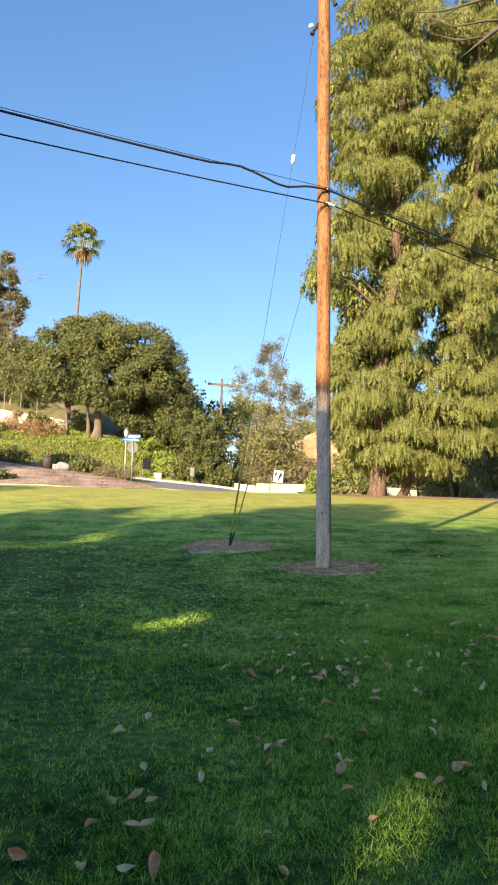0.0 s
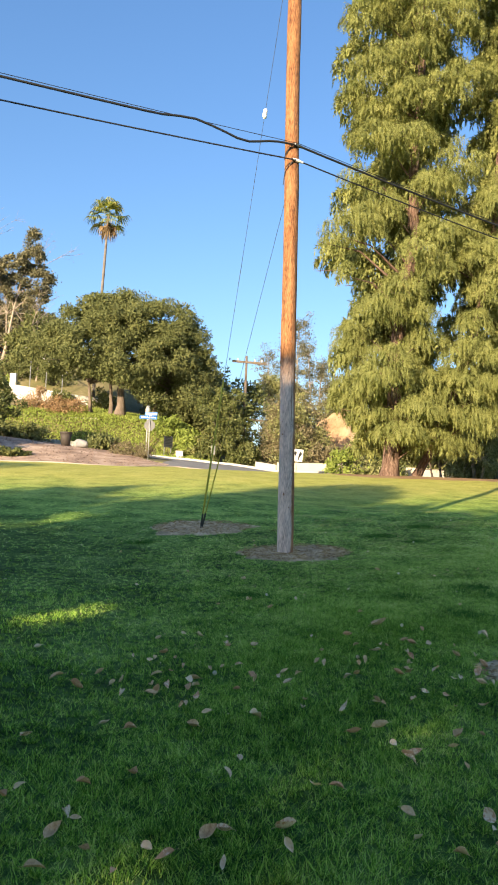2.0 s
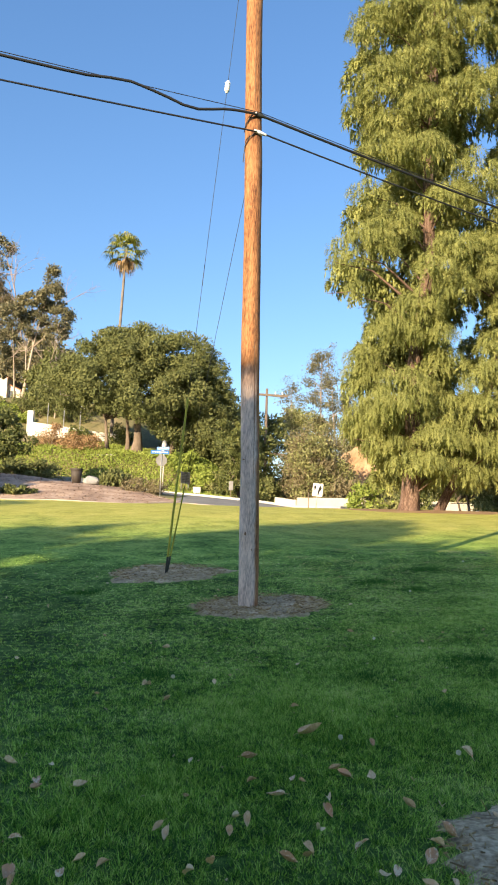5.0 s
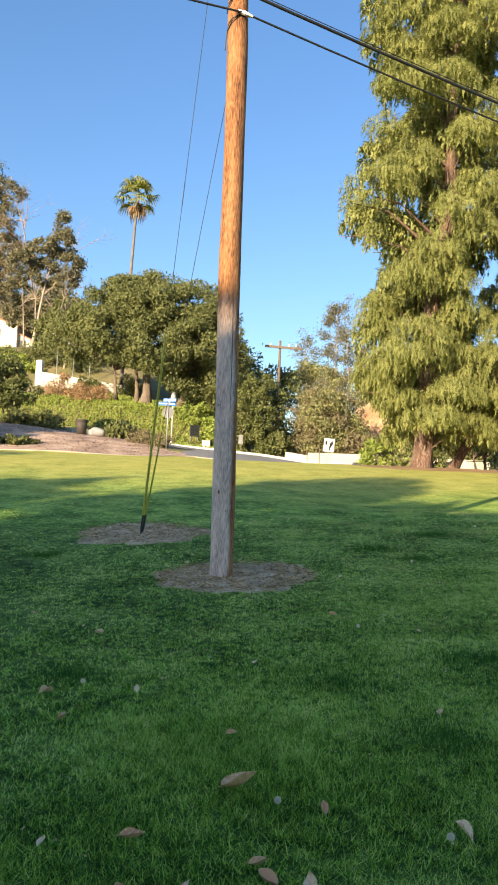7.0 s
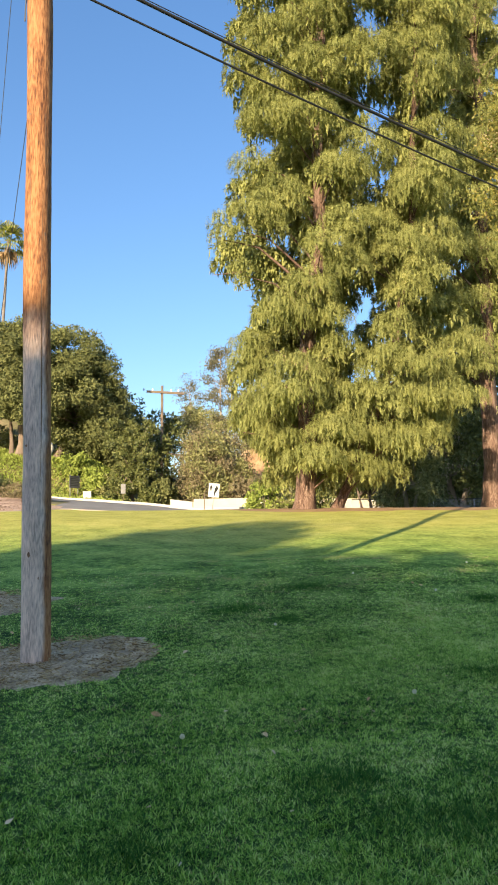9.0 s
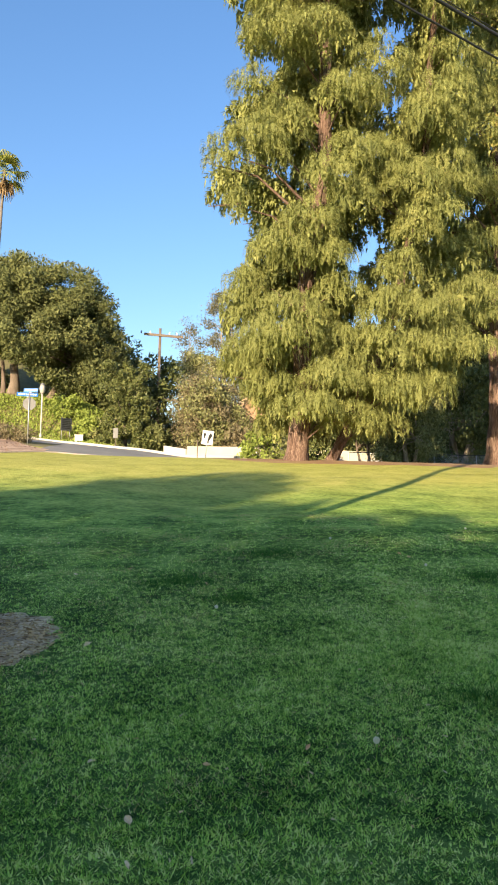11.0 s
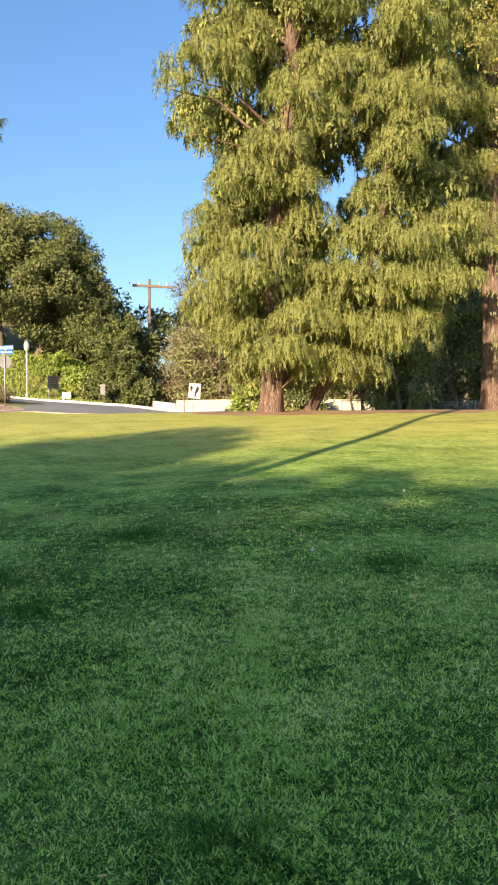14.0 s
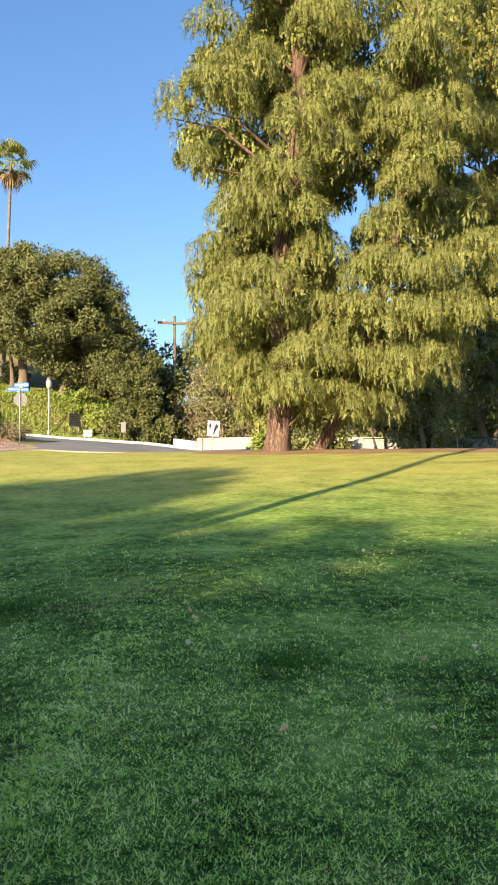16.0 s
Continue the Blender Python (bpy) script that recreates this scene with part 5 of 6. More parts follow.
far_pole = base("utility_pole", -2.85, 82.9, float(land(-2.85, 82.9)), "distant wooden utility pole with a crossarm", "utility pole", "utility poles")
fh = 16.5 - float(land(-2.85, 82.9))
s = Shape()
tube(s, [(0, 0, -0.3), (0, 0, fh * 0.5), (0, 0, fh + 0.7)], [0.19, 0.16, 0.12], 10)
part("shaft", s, OLDWOOD, far_pole, smooth=True)
part("crossarm", box(Shape(), -1.9, 1.75, -0.3, -0.16, fh - 0.12, fh + 0.1, pose(0, 0, 0, 0, 2, 8)), OLDWOOD, far_pole)
for x in (-1.75, -0.9, 0.9, 1.6):
    s = Shape()
    tube(s, [(x, -0.23, fh + 0.09 - 0.035 * x), (x, -0.23, fh + 0.2 - 0.035 * x), (x, -0.23, fh + 0.34 - 0.035 * x)], [0.03, 0.08, 0.05], 8)
    part("insulator", s, PORCELAIN, far_pole)
part("crossarm", box(Shape(), 0.1, 3.0, -0.2, -0.1, 4.7, 4.9, pose(0, 0, 0, 0, 5, 0)), OLDWOOD, far_pole)

# chain-link fence on the right
def fence(x0, x1, y, h):
    fc = base("chain_link_fence", x0, y, float(land(x0, y)), "grey chain-link fence with a top rail", "fence")
    L = x1 - x0
    zz = lambda x: float(land(x0 + x, y)) - float(land(x0, y))
    s = Shape()
    ks = np.linspace(0, L, 12)
    tube(s, [(k, 0, zz(k) + h) for k in ks], [0.03] * 12, 6)
    part("top_rail", s, DARKIRON, fc)
    k = 0.0
    while k <= L + 0.01:
        s = Shape()
        tube(s, [(k, 0, zz(k) - 0.2), (k, 0, zz(k) + h)], [0.035, 0.035], 6)
        part("fence_post", s, STEEL, fc)
        k += 2.6
    s = Shape()
    for k in np.arange(-h, L, 0.14):
        for sg in (0, 1):
            a, b = (k, k + h) if sg == 0 else (k + h, k)
            if 0 <= min(a, b) and max(a, b) <= L:
                tube(s, [(a, 0.035, zz(a)), (b, 0.035, zz(b) + h)], [0.005, 0.005], 3, 0, False)
    part("mesh", s, STEEL, fc)


fence(11.2, 36.0, 56.5, 0.85)

# small trees beyond the fence
broad_tree("small_tree", 12.6, 57.2, "small round-headed green tree by the fence", [(0, 0, -0.15, 0, 1.6, 0.12), (-0.5, 0.1, -0.9, 0, 1.6, 0.09)],
           dome(34, 0.4, 0, 1.1, 3.4, 2.1, 1.6, 0.6, -0.3), 0.2, 260, BUSHLEAF, OAKBARK)
broad_tree("small_tree", 14.9, 58.0, "small leafy green tree by the fence", [(0, 0, 0.1, 0, 1.3, 0.1)],
           dome(24, 0, 0, 1.0, 2.8, 1.1, 1.1, 0.5, -0.3), 0.2, 240, BUSHLEAF, PALEBARK)
broad_tree("pepper_tree", 19.0, 61.0, "grey-green weeping tree beyond the fence", [(0, 0, -0.4, 0, 3.6, 0.3), (0.4, 0, 1.5, 0, 3.6, 0.22)],
           dome(110, 0, 0, 0.8, 9.0, 3.8, 3.2, 1.0, -0.8), 0.17, 300, BUSHLEAF, PALEBARK, droop=0.9, soft=True)
broad_tree("pepper_tree", 13.9, 53.0, "grey-green weeping bushy tree beyond the pines", [(0, 0, -0.2, 0, 2.4, 0.16), (0.3, 0, 0.9, 0, 2.4, 0.12)],
           dome(60, 0, 0, 0.5, 5.0, 1.9, 1.7, 0.7, -0.8), 0.13, 260, GREYLEAF, PALEBARK, droop=0.9, soft=True)
broad_tree("pepper_tree", 26.5, 63.0, "grey-green weeping tree beyond the fence", [(0, 0, -0.4, 0, 3.6, 0.3)],
           dome(80, 0, 0, 0.6, 8.5, 4.6, 3.5, 1.0, -0.9), 0.26, 200, OAK, PALEBARK, droop=0.9, soft=True)
broad_tree("evergreen_tree", 13.5, 74.0, "dense green trees closing the view beyond the wall", [(0, 0, 0, 0, 3, 0.3)],
           dome(90, 0, 0, 0.2, 7.0, 5.0, 3.5, 1.2, -0.9), 0.28, 200, GREYLEAF, OAKBARK)
broad_tree("evergreen_tree", 33.0, 66.0, "dense green trees closing the view beyond the wall", [(0, 0, 0, 0, 3, 0.3)],
           dome(90, 0, 0, 0.2, 9.5, 6.0, 4.5, 1.4, -0.9), 0.3, 200, OAK, OAKBARK)
broad_tree("evergreen_tree", 24.0, 75.0, "dense green trees closing the view beyond the wall", [(0, 0, 0, 0, 3, 0.3)],
           dome(130, 0, 0, 0.2, 15.0, 8.0, 5.0, 1.7, -0.9), 0.34, 200, OAK, OAKBARK)
gum_tree(22.0, 66.0, 13.0, 3.2, "leaning pale-trunked gum beyond the fence", 40, -2.4, mt=GREYLEAF, low=0.35)

# the creeper-hung tree
cz = float(land(14.9, 29.5))
creep = base("creeper_tree", 14.9, 29.5, cz, "tree hung with yellow-green flowering creeper", "tree")
s = Shape()
tube(s, [(0, 0, -0.3), (-0.3, 0, 2.5), (-0.9, 0, 5), (-1.6, 0, 8), (-1.9, 0, 12)], [0.36, 0.3, 0.26, 0.22, 0.12], 12, 0.3)
tube(s, [(-1.55, 0.3, 2.4), (-1.5, 0.3, 5.0), (-1.3, 0.2, 7.2)], [0.12, 0.22, 0.2], 9, 0.4)
part("trunk", s, PINEBARK, creep, smooth=True)


def hang(boxes, per, leaf, droop):
    C, R = [], []
    for x0, x1, y0, y1, z0, z1, n, r in boxes:
        for _ in range(n):
            C.append((x0 + (x1 - x0) * rng.random(), y0 + (y1 - y0) * rng.random(), z0 + (z1 - z0) * rng.random()))
            R.append(np.array([r, r, r * 1.1]) * (0.6 + 0.7 * rng.random()))
    return clump_leaves(np.array(C), np.array(R), per, leaf, droop, 0.5)


v, f = hang([(-3.3, -1.2, -1.2, 1.0, 5.4, 7.0, 30, 0.4), (-2.6, 0.0, -1.2, 1.2, 7.0, 9.5, 70, 0.5), (-3.6, 1.4, -1.0, 1.4, 9.5, 13.5, 130, 0.55), (-0.4, 1.8, -1, 1.5, 4.5, 10, 60, 0.5), (-1.0, 1.6, 0.4, 2.4, 3.2, 13.5, 120, 0.7)], 190, 0.075, 0.9)
part("creeper", Shape().add(v, f), GOLDLEAF, creep, "yellow-green creeper leaves")
v, f = hang([(-3.4, -1.0, -1.7, 0.0, 6.5, 7.5, 26, 0.35), (-3.4, -0.5, -1.7, 0.2, 9.8, 12.5, 40, 0.4)], 60, 0.045, 0.1)
part("blossom", Shape().add(v, f), surface("cream_blossom", [(0.3, (0.36, 0.28, 0.16)), (0.7, (0.50, 0.41, 0.26))], 3, rough=0.7, bump=0.0), creep, "cream faded blossom")


def strands(boxes, length, wide):
    """Thin hanging stems and leaves."""
    V = []
    for x0, x1, y0, y1, z0, z1, n in boxes:
        hub = np.array([x0, y0, z0]) + rng.random((max(1, n // 60), 3)) * np.array([x1 - x0, y1 - y0, z1 - z0])
        V.append(hub[rng.integers(0, len(hub), n)] + rng.normal(size=(n, 3)) * np.array([0.16, 0.16, 0.3]))
    p = np.concatenate(V)
    return blades(p, unit(rng.normal(size=(len(p), 3)) * 0.3 + np.array([0, 0, -1])), length * (0.5 + rng.random(len(p))), wide, 0.3)


v, f = strands([(-3.0, -0.8, -0.4, 1.2, 2.0, 4.6, 9500), (-1.2, 1.2, -0.4, 1.2, 1.8, 5.5, 9000)], 0.12, 0.028)
part("hanging_leaves", Shape().add(v, f), GREYLEAF, creep, "hanging grey-green strands")
v, f = strands([(-2.9, -1.0, -0.5, 0.8, 2.4, 6.2, 3600), (-1.3, -0.5, -0.9, -0.3, 3.4, 8.0, 5200)], 0.22, 0.016)
part("dry_vine", Shape().add(v, f), DRYLEAF, creep, "dry brown hanging vine stems")

# ---- the near pole, its cables and stays ----
POLE = (1.43, 15.05)
pz = float(land(*POLE))


def pole_x(z):
    return -0.0185 * (z - pz)


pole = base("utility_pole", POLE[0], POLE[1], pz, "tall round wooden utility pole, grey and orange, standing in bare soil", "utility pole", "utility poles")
s = Shape()
ks = np.linspace(-0.4, 13.0, 60)
tube(s, [(-0.0185 * k + 0.006 * math.sin(k * 1.3), 0, k) for k in ks], [0.142 - 0.0017 * k + 0.003 * math.sin(k * 2.1) for k in ks], 28, 0.05)
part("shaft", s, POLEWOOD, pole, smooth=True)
KNOT = surface("pole_knot", [(0.3, (0.13, 0.075, 0.045)), (0.7, (0.27, 0.16, 0.09))], 8, rough=0.9, bump=0.4)
kr = random.Random(4)
for _ in range(16):
    k, az = kr.uniform(0.3, 11.5), kr.uniform(math.pi * 1.02, math.pi * 1.98)
    r = 0.142 - 0.0017 * k
    s = Shape()
    n = 9
    w, h = kr.uniform(0.008, 0.016), kr.uniform(0.012, 0.032)
    v = [(0, 0, 0.0)] + [(w * math.cos(2 * math.pi * i / n), 0.004, h * math.sin(2 * math.pi * i / n)) for i in range(n)]
    s.add([(x, y - 0.004, z) for x, y, z in v], [[0, i + 1, (i + 1) % n + 1] for i in range(n)])
    at(part("knot", s, KNOT, pole), pose(-0.0185 * k + math.cos(az) * r * 0.998, math.sin(az) * r * 0.998, k, 0, 0, math.degrees(az) + 90))
for k, az, L in ((1.6, -1.05, 3.2), (4.5, -0.8, 2.6), (7.2, -1.3, 2.2), (3.4, -2.0, 1.6), (9.3, -1.6, 2.4)):
    s = Shape()
    zs = np.linspace(k, k + L, 14)
    r = 0.1435 - 0.0017 * zs
    v = []
    for i, z in enumerate(zs):
        wd = 0.005 * math.sin(math.pi * i / 13) + 0.0008
        a = az + 0.03 * math.sin(z * 3)
        for sg in (-1, 1):
            v.append((-0.0185 * z + math.cos(a + sg * wd / 0.14) * r[i], math.sin(a + sg * wd / 0.14) * r[i], z))
    s.add(v, [[2 * i, 2 * i + 1, 2 * i + 3, 2 * i + 2] for i in range(13)])
    part("crack", s, KNOT, pole)
for z, az, L in ((10.85, math.pi, 0.2), (11.5, 0.1, 0.14)):
    s = Shape()
    x0 = -0.0185 * z
    d = math.cos(az)
    tube(s, [(x0 + d * 0.11, -0.02, z + 0.12), (x0 + d * 0.17, -0.03, z + 0.02), (x0 + d * 0.24, -0.04, z - 0.14)], [0.03, 0.045, 0.05], 8)
    br = part("bracket", s, DARKIRON, pole, "dark iron bracket")
    s = Shape()
    tube(s, [(x0 + d * 0.22, -0.04, z + 0.06), (x0 + d * 0.27, -0.04, z + 0.04), (x0 + d * 0.31, -0.04, z + 0.02)], [0.03, 0.05, 0.025], 10)
    part("insulator", s, PORCELAIN, br, "white porcelain insulator")

CABLE_DIR = Vector((0.862, 0.507, 0)).normalized()


def span(z, sag, off, reach, side, start=0.0, dip=0.0):
    """Points of a cable hung from the pole towards one side."""
    pts = []
    for u in np.linspace(0, 1, 70) ** 1.6:
        s = start + u * (reach - start)
        p = Vector((POLE[0] - 0.0185 * (z - pz), POLE[1], z)) + Vector((-CABLE_DIR.y, CABLE_DIR.x, 0)) * off + CABLE_DIR * s * side
        p.z -= 4 * sag * (s / reach) * (1 - s / reach)
        if dip:
            p.z -= dip * math.exp(-((s - 1.05) / 0.42) ** 2) - 0.5 * dip * math.exp(-((s - 2.1) / 0.35) ** 2)
        pts.append(p)
    return pts


def cable(name, lines, r, label):
    s = Shape()
    for pts in lines:
        tube(s, pts, [r] * len(pts), 7, 0, False)
    return tagged(part(name, s, CABLE, smooth=True), label, "cable", "overhead cables")


z_up, z_low = 8.22, 7.94
cable("overhead_cable", [span(z_up, 0.57, -0.17, 38, -1, dip=0.13), span(z_up, 1.03, -0.17, 38, 1)], 0.021, "thick black overhead cable sagging from the pole")
cable("overhead_wire", [span(z_up + 0.045, 0.54, -0.16, 38, -1), span(z_up + 0.05, 1.0, -0.16, 38, 1)], 0.006, "thin carrier wire above the thick cable")
cable("overhead_cable", [span(z_low, 0.75, -0.17, 38, -1), span(z_low, 1.05, -0.17, 38, 1)], 0.0135, "thinner black overhead cable sagging from the pole")
clampset = base("cable_clamp", POLE[0] - 0.0185 * (z_low - pz), POLE[1], z_low, "steel cable clamps bolted to the pole", "clamp")
for dz, mt in ((0.0, PORCELAIN), (z_up - z_low, DARKIRON)):
    s = Shape()
    tube(s, [(0.02, -0.17, dz + 0.01), (0.11, -0.13, dz - 0.005), (0.2, -0.08, dz - 0.02)], [0.022, 0.03, 0.02], 8)
    part("clamp_body", s, mt, clampset)
    s = Shape()
    tube(s, [(0.05, -0.2, dz), (0.05, 0.0, dz)], [0.012, 0.012], 6)
    part("bolt", s, STEEL, clampset)
s = Shape()
tube(s, [(0.03, -0.165, 0.3), (-0.05, -0.16, 0.22), (-0.125, -0.09, 0.1), (-0.14, -0.03, 0.06)], [0.008] * 4, 5)
tube(s, [(0.03, -0.165, -0.02), (-0.05, -0.15, -0.1), (-0.12, -0.08, -0.2), (-0.145, -0.02, -0.42)], [0.008] * 4, 5)
part("tie_wire", s, CABLE, clampset)


def stay(top_z, guard_top, r, label, insulator, shift, rod=True):
    a = Vector((-0.44, 18.5, float(land(-0.44, 18.5)) - 0.1)) + Vector((shift, 0, 0))
    e = Vector((POLE[0] + pole_x(top_z), POLE[1] + 0.1, top_z))
    st = tagged(new("guy_wire"), label, "guy wire", "guy wires")
    st.matrix_basis = pose(a.x, a.y, a.z)
    P = lambda k: tuple((e - a) * k)
    H = e.z - a.z
    s = Shape()
    tube(s, [P(0.3 / H), P(1)], [0.0045, 0.0045], 5)
    part("strand", s, DARKIRON, st)
    if rod:
        s = Shape()
        tube(s, [P(0), P(0.32 / H)], [0.013, 0.013], 7)
        part("anchor_rod", s, DARKIRON, st)
    s = Shape()
    tube(s, [P(0.16 / H), P(0.22 / H), P(0.42 / H), P(0.48 / H)], [0.012, 0.02, 0.02, 0.012], 8)
    part("grip", s, DARKIRON, st, "dark green-grey grip")
    s = Shape()
    tube(s, [P(0.45 / H), P((guard_top - a.z) * 0.5 / H), P((guard_top - a.z) / H)], [r, r, r * 0.9], 8)
    part("guard", s, GUARD, st, "dull yellow-green plastic guard")
    if insulator:
        k = (9.43 - a.z) / H
        s = Shape()
        tube(s, [P(k - 0.008), P(k - 0.005), P(k + 0.005), P(k + 0.008)], [0.02, 0.045, 0.045, 0.02], 10)
        part("insulator", s, PORCELAIN, st, "white porcelain strain insulator")
        k = (6.4 - a.z) / H
        s = Shape()
        tube(s, [P(k - 0.015), P(k + 0.015)], [0.007, 0.007], 6)
        part("splice", s, DARKIRON, st)


stay(12.9, 4.3, 0.022, "steel guy wire with a tall guard and an insulator", True, 0.0)
stay(7.75, 2.7, 0.014, "thinner steel guy wire beside the other", False, 0.012, False)

# ---- trees behind the walk, whose shade lies on the lawn ----
FLECKS = ((2.3, 6.2, 0.2), (3.72, 14.7, -0.2), (-0.5, 9.6, 0.25), (1.3, 4.35, 0.05), (-1.15, 3.9, 0.05))


def opened(clumps, x, y, z):
    """Clumps without those that would close the openings through which the sun flecks the lawn."""
    C, R = clumps
    keep = np.ones(len(C), bool)
    back = -np.array(sun_dir)
    for fx, fy, r in FLECKS:
        d = C + np.array([x, y, z]) - np.array([fx, fy, float(land(fx, fy))])
        along = d @ back
        keep &= ~((np.linalg.norm(d - along[:, None] * back, axis=1) < r + 0.8 * R[:, 0]) & (along > 0))
    return C[keep], R[keep]


rng = np.random.default_rng(17)


def shade_tree(u, s, top, r, seed_n, low=1.2):
    x, y = u * 0.9026 + s * 0.4305, -u * 0.4305 + s * 0.9026
    z0 = float(land(x, y))
    broad_tree("park_tree", x, y, "leafy park tree shading the lawn", [(0, 0, 0, 0, 3.5, 0.3)],
               opened(dome(seed_n, 0, 0, low, top - z0, r, r, 1.15, -0.8), x, y, z0), 0.75, 45, BUSHLEAF, OAKBARK)


for u, top, r, k in ((-26.5, 18.0, 4.2, 100), (-20.5, 16.2, 3.6, 90), (-15.0, 16.0, 3.6, 90), (-9.8, 18.6, 3.4, 100), (-7.2, 17.4, 1.5, 60), (-3.9, 15.6, 2.6, 80), (-1.8, 15.9, 3.0, 81), (0.9, 17.0, 3.3, 52), (6.8, 17.6, 3.6, 95), (13.0, 17.8, 3.8, 95)):
    shade_tree(u, -28 - 2.0 * (k == 90), top, r, k)

for tx, ty, tr in ((-5.6, -3.2, 3.9), (4.6, -5.0, 3.8)):
    broad_tree("park_tree", tx, ty, "leafy park tree shading the lawn", [(0, 0, 0, 0, 4.5, 0.3)],
               opened(dome(80, 0, 0, 3.0, 9.3 if tx > 0 else 7.7, tr, tr, 1.0, -0.5), tx, ty, float(land(tx, ty))), 0.4, 110, BUSHLEAF, OAKBARK)

broad_tree("park_tree", -26.2, 43.5, "leafy park tree beside the mulch bed", [(0, 0, 0, 0, 4.0, 0.3)],
           dome(70, 0, 0, 1.5, 8.4, 3.4, 3.4, 0.9, -0.8), 0.4, 110, BUSHLEAF, OAKBARK)

# ---- turf, fallen leaves ----
WALK_X = np.array([0.0, 1.6, 2.5, 2.9, 3.4, 4.4, 5.4, 6.6])
WALK_Y = np.array([0.0, 1.6, 4.5, 6.2, 7.4, 10.3, 11.3, 12.7])


def turf(n, d0, d1, wide):
    """Places spread over the ground ahead of the walk, thinning with distance."""
    k = rng.random(n) * (len(WALK_X) - 1)
    cx, cy = np.interp(k, np.arange(len(WALK_X)), WALK_X), np.interp(k, np.arange(len(WALK_X)), WALK_Y)
    d = d0 * (d1 / d0) ** (rng.random(n) ** 1.4)
    a = np.radians((rng.random(n) * 2 - 1) * wide)
    return cx + d * np.sin(a), cy + d * np.cos(a), d


n = 180000
gx, gy, gd = turf(n, 2.9, 26, 27)
rag = 1 + 0.35 * np.sin(gx * 9 + 3 * np.sin(gy * 5)) * np.sin(gy * 8 + gx * 3)
bare = ((gx - 1.62) ** 2 + (gy - 15.1) ** 2 < 0.72 * rag) | ((gx + 0.42) ** 2 + (gy - 18.7) ** 2 < 0.85 * rag) | (((gx - 3.45) / 0.4) ** 2 + ((gy - 7.5) / 0.65) ** 2 < 1) | (gy > 17.0 + 6 * rng.random(len(gx)))
gx, gy, gd = gx[~bare], gy[~bare], gd[~bare]
gd = np.full(len(gx), 99.0)
for k in np.linspace(0, len(WALK_X) - 1, 40):
    wx, wy = np.interp(k, np.arange(len(WALK_X)), WALK_X), np.interp(k, np.arange(len(WALK_Y)), WALK_Y)
    gd = np.minimum(gd, np.where(gy > wy + 2.4, np.hypot(gx - wx, gy - wy), 99.0))
gd = np.clip(gd, 2.8, 26)
per = 7
lush = 0.5 + 0.5 * np.sin(gx * 2.1 + 1.7 * np.sin(gy * 1.3)) * np.sin(gy * 1.7 + 1.1 * np.sin(gx * 0.9))
th = 0.020 + (0.045 - 0.018 * ease(9, 13, gy)) * rng.random(len(gx)) ** 1.5 + 0.055 * lush ** 2 * (1 - 0.7 * ease(8.5, 12.5, gy)) * rng.random(len(gx))
gx, gy, gd, th = (np.repeat(k, per) for k in (gx, gy, gd, th))
n = len(gx)
off = rng.normal(size=(n, 2)) * (0.008 + 0.0010 * gd)[:, None]
gx, gy = gx + off[:, 0], gy + off[:, 1]
h = th * (0.55 + 0.6 * rng.random(n)) * (1 - 0.18 * ease(8, 12, gy))
w = (0.0015 + 0.00066 * gd) * (1 + 0.75 * ease(8, 12, gy))
p = np.stack([gx, gy, land(gx, gy) - 0.004], 1)
lean = np.stack([off[:, 0], off[:, 1], np.zeros(n)], 1) * (38 / (1 + 0.11 * gd))[:, None]
curl = (0.5 + 0.35 * ease(9, 13, gy))[:, None] * np.array([1, 1, 0.35])
rise = np.zeros((n, 3))
rise[:, 2] = 0.7 - 0.38 * ease(13, 19, gy)
way = unit(lean + rng.normal(size=(n, 3)) * curl + rise)
az = rng.random(n) * 6.283
side = np.stack([np.cos(az), np.sin(az), np.zeros(n)], 1) * w[:, None]
v = np.stack([p - side, p + side, p + way * h[:, None]], 1).reshape(-1, 3)
tagged(part("turf", Shape().add(v, np.arange(3 * n).reshape(n, 3)), BLADE), "short green lawn grass blades", "grass", kind="stuff")


COARSE = leafy("coarse_dark_grass", [(0.15, (0.025, 0.085, 0.018)), (0.5, (0.07, 0.19, 0.035)), (0.85, (0.15, 0.31, 0.06))], 0.3, 0.7, 0.4, 3.0, 0.06)
STRAW = leafy("dry_straw", [(0.15, (0.40, 0.34, 0.13)), (0.5, (0.56, 0.48, 0.22)), (0.85, (0.70, 0.62, 0.34))], 0.2, 0.8, 0.3, 3.0, 0.0)


def patches(spots, per, material, high, flat, name, label, wide=0.004):
    """Small stands of another grass within the lawn."""
    P, H = [], []
    for x, y, r in spots:
        q = rng.normal(size=(int(per * r * r), 2)) * np.array([r, r * 0.8]) * 0.5
        q = q * (1 + 0.5 * np.sin(3 * np.arctan2(q[:, 1], q[:, 0]) + x))[:, None]
        P.append(np.stack([x + q[:, 0], y + q[:, 1], land(x + q[:, 0], y + q[:, 1])], 1))
    p = np.concatenate(P)
    n = len(p)
    way = unit(rng.normal(size=(n, 3)) * np.array([0.7, 0.7, 0.3]) + np.array([0, 0, flat]))
    az = rng.random(n) * 6.283
    side = np.stack([np.cos(az), np.sin(az), np.zeros(n)], 1) * wide
    v = np.stack([p - side, p + side, p + way * high * (0.5 + 0.7 * rng.random((n, 1)))], 1).reshape(-1, 3)
    tagged(part(name, Shape().add(v, np.arange(3 * n).reshape(n, 3)), material), label, "grass", kind="stuff")


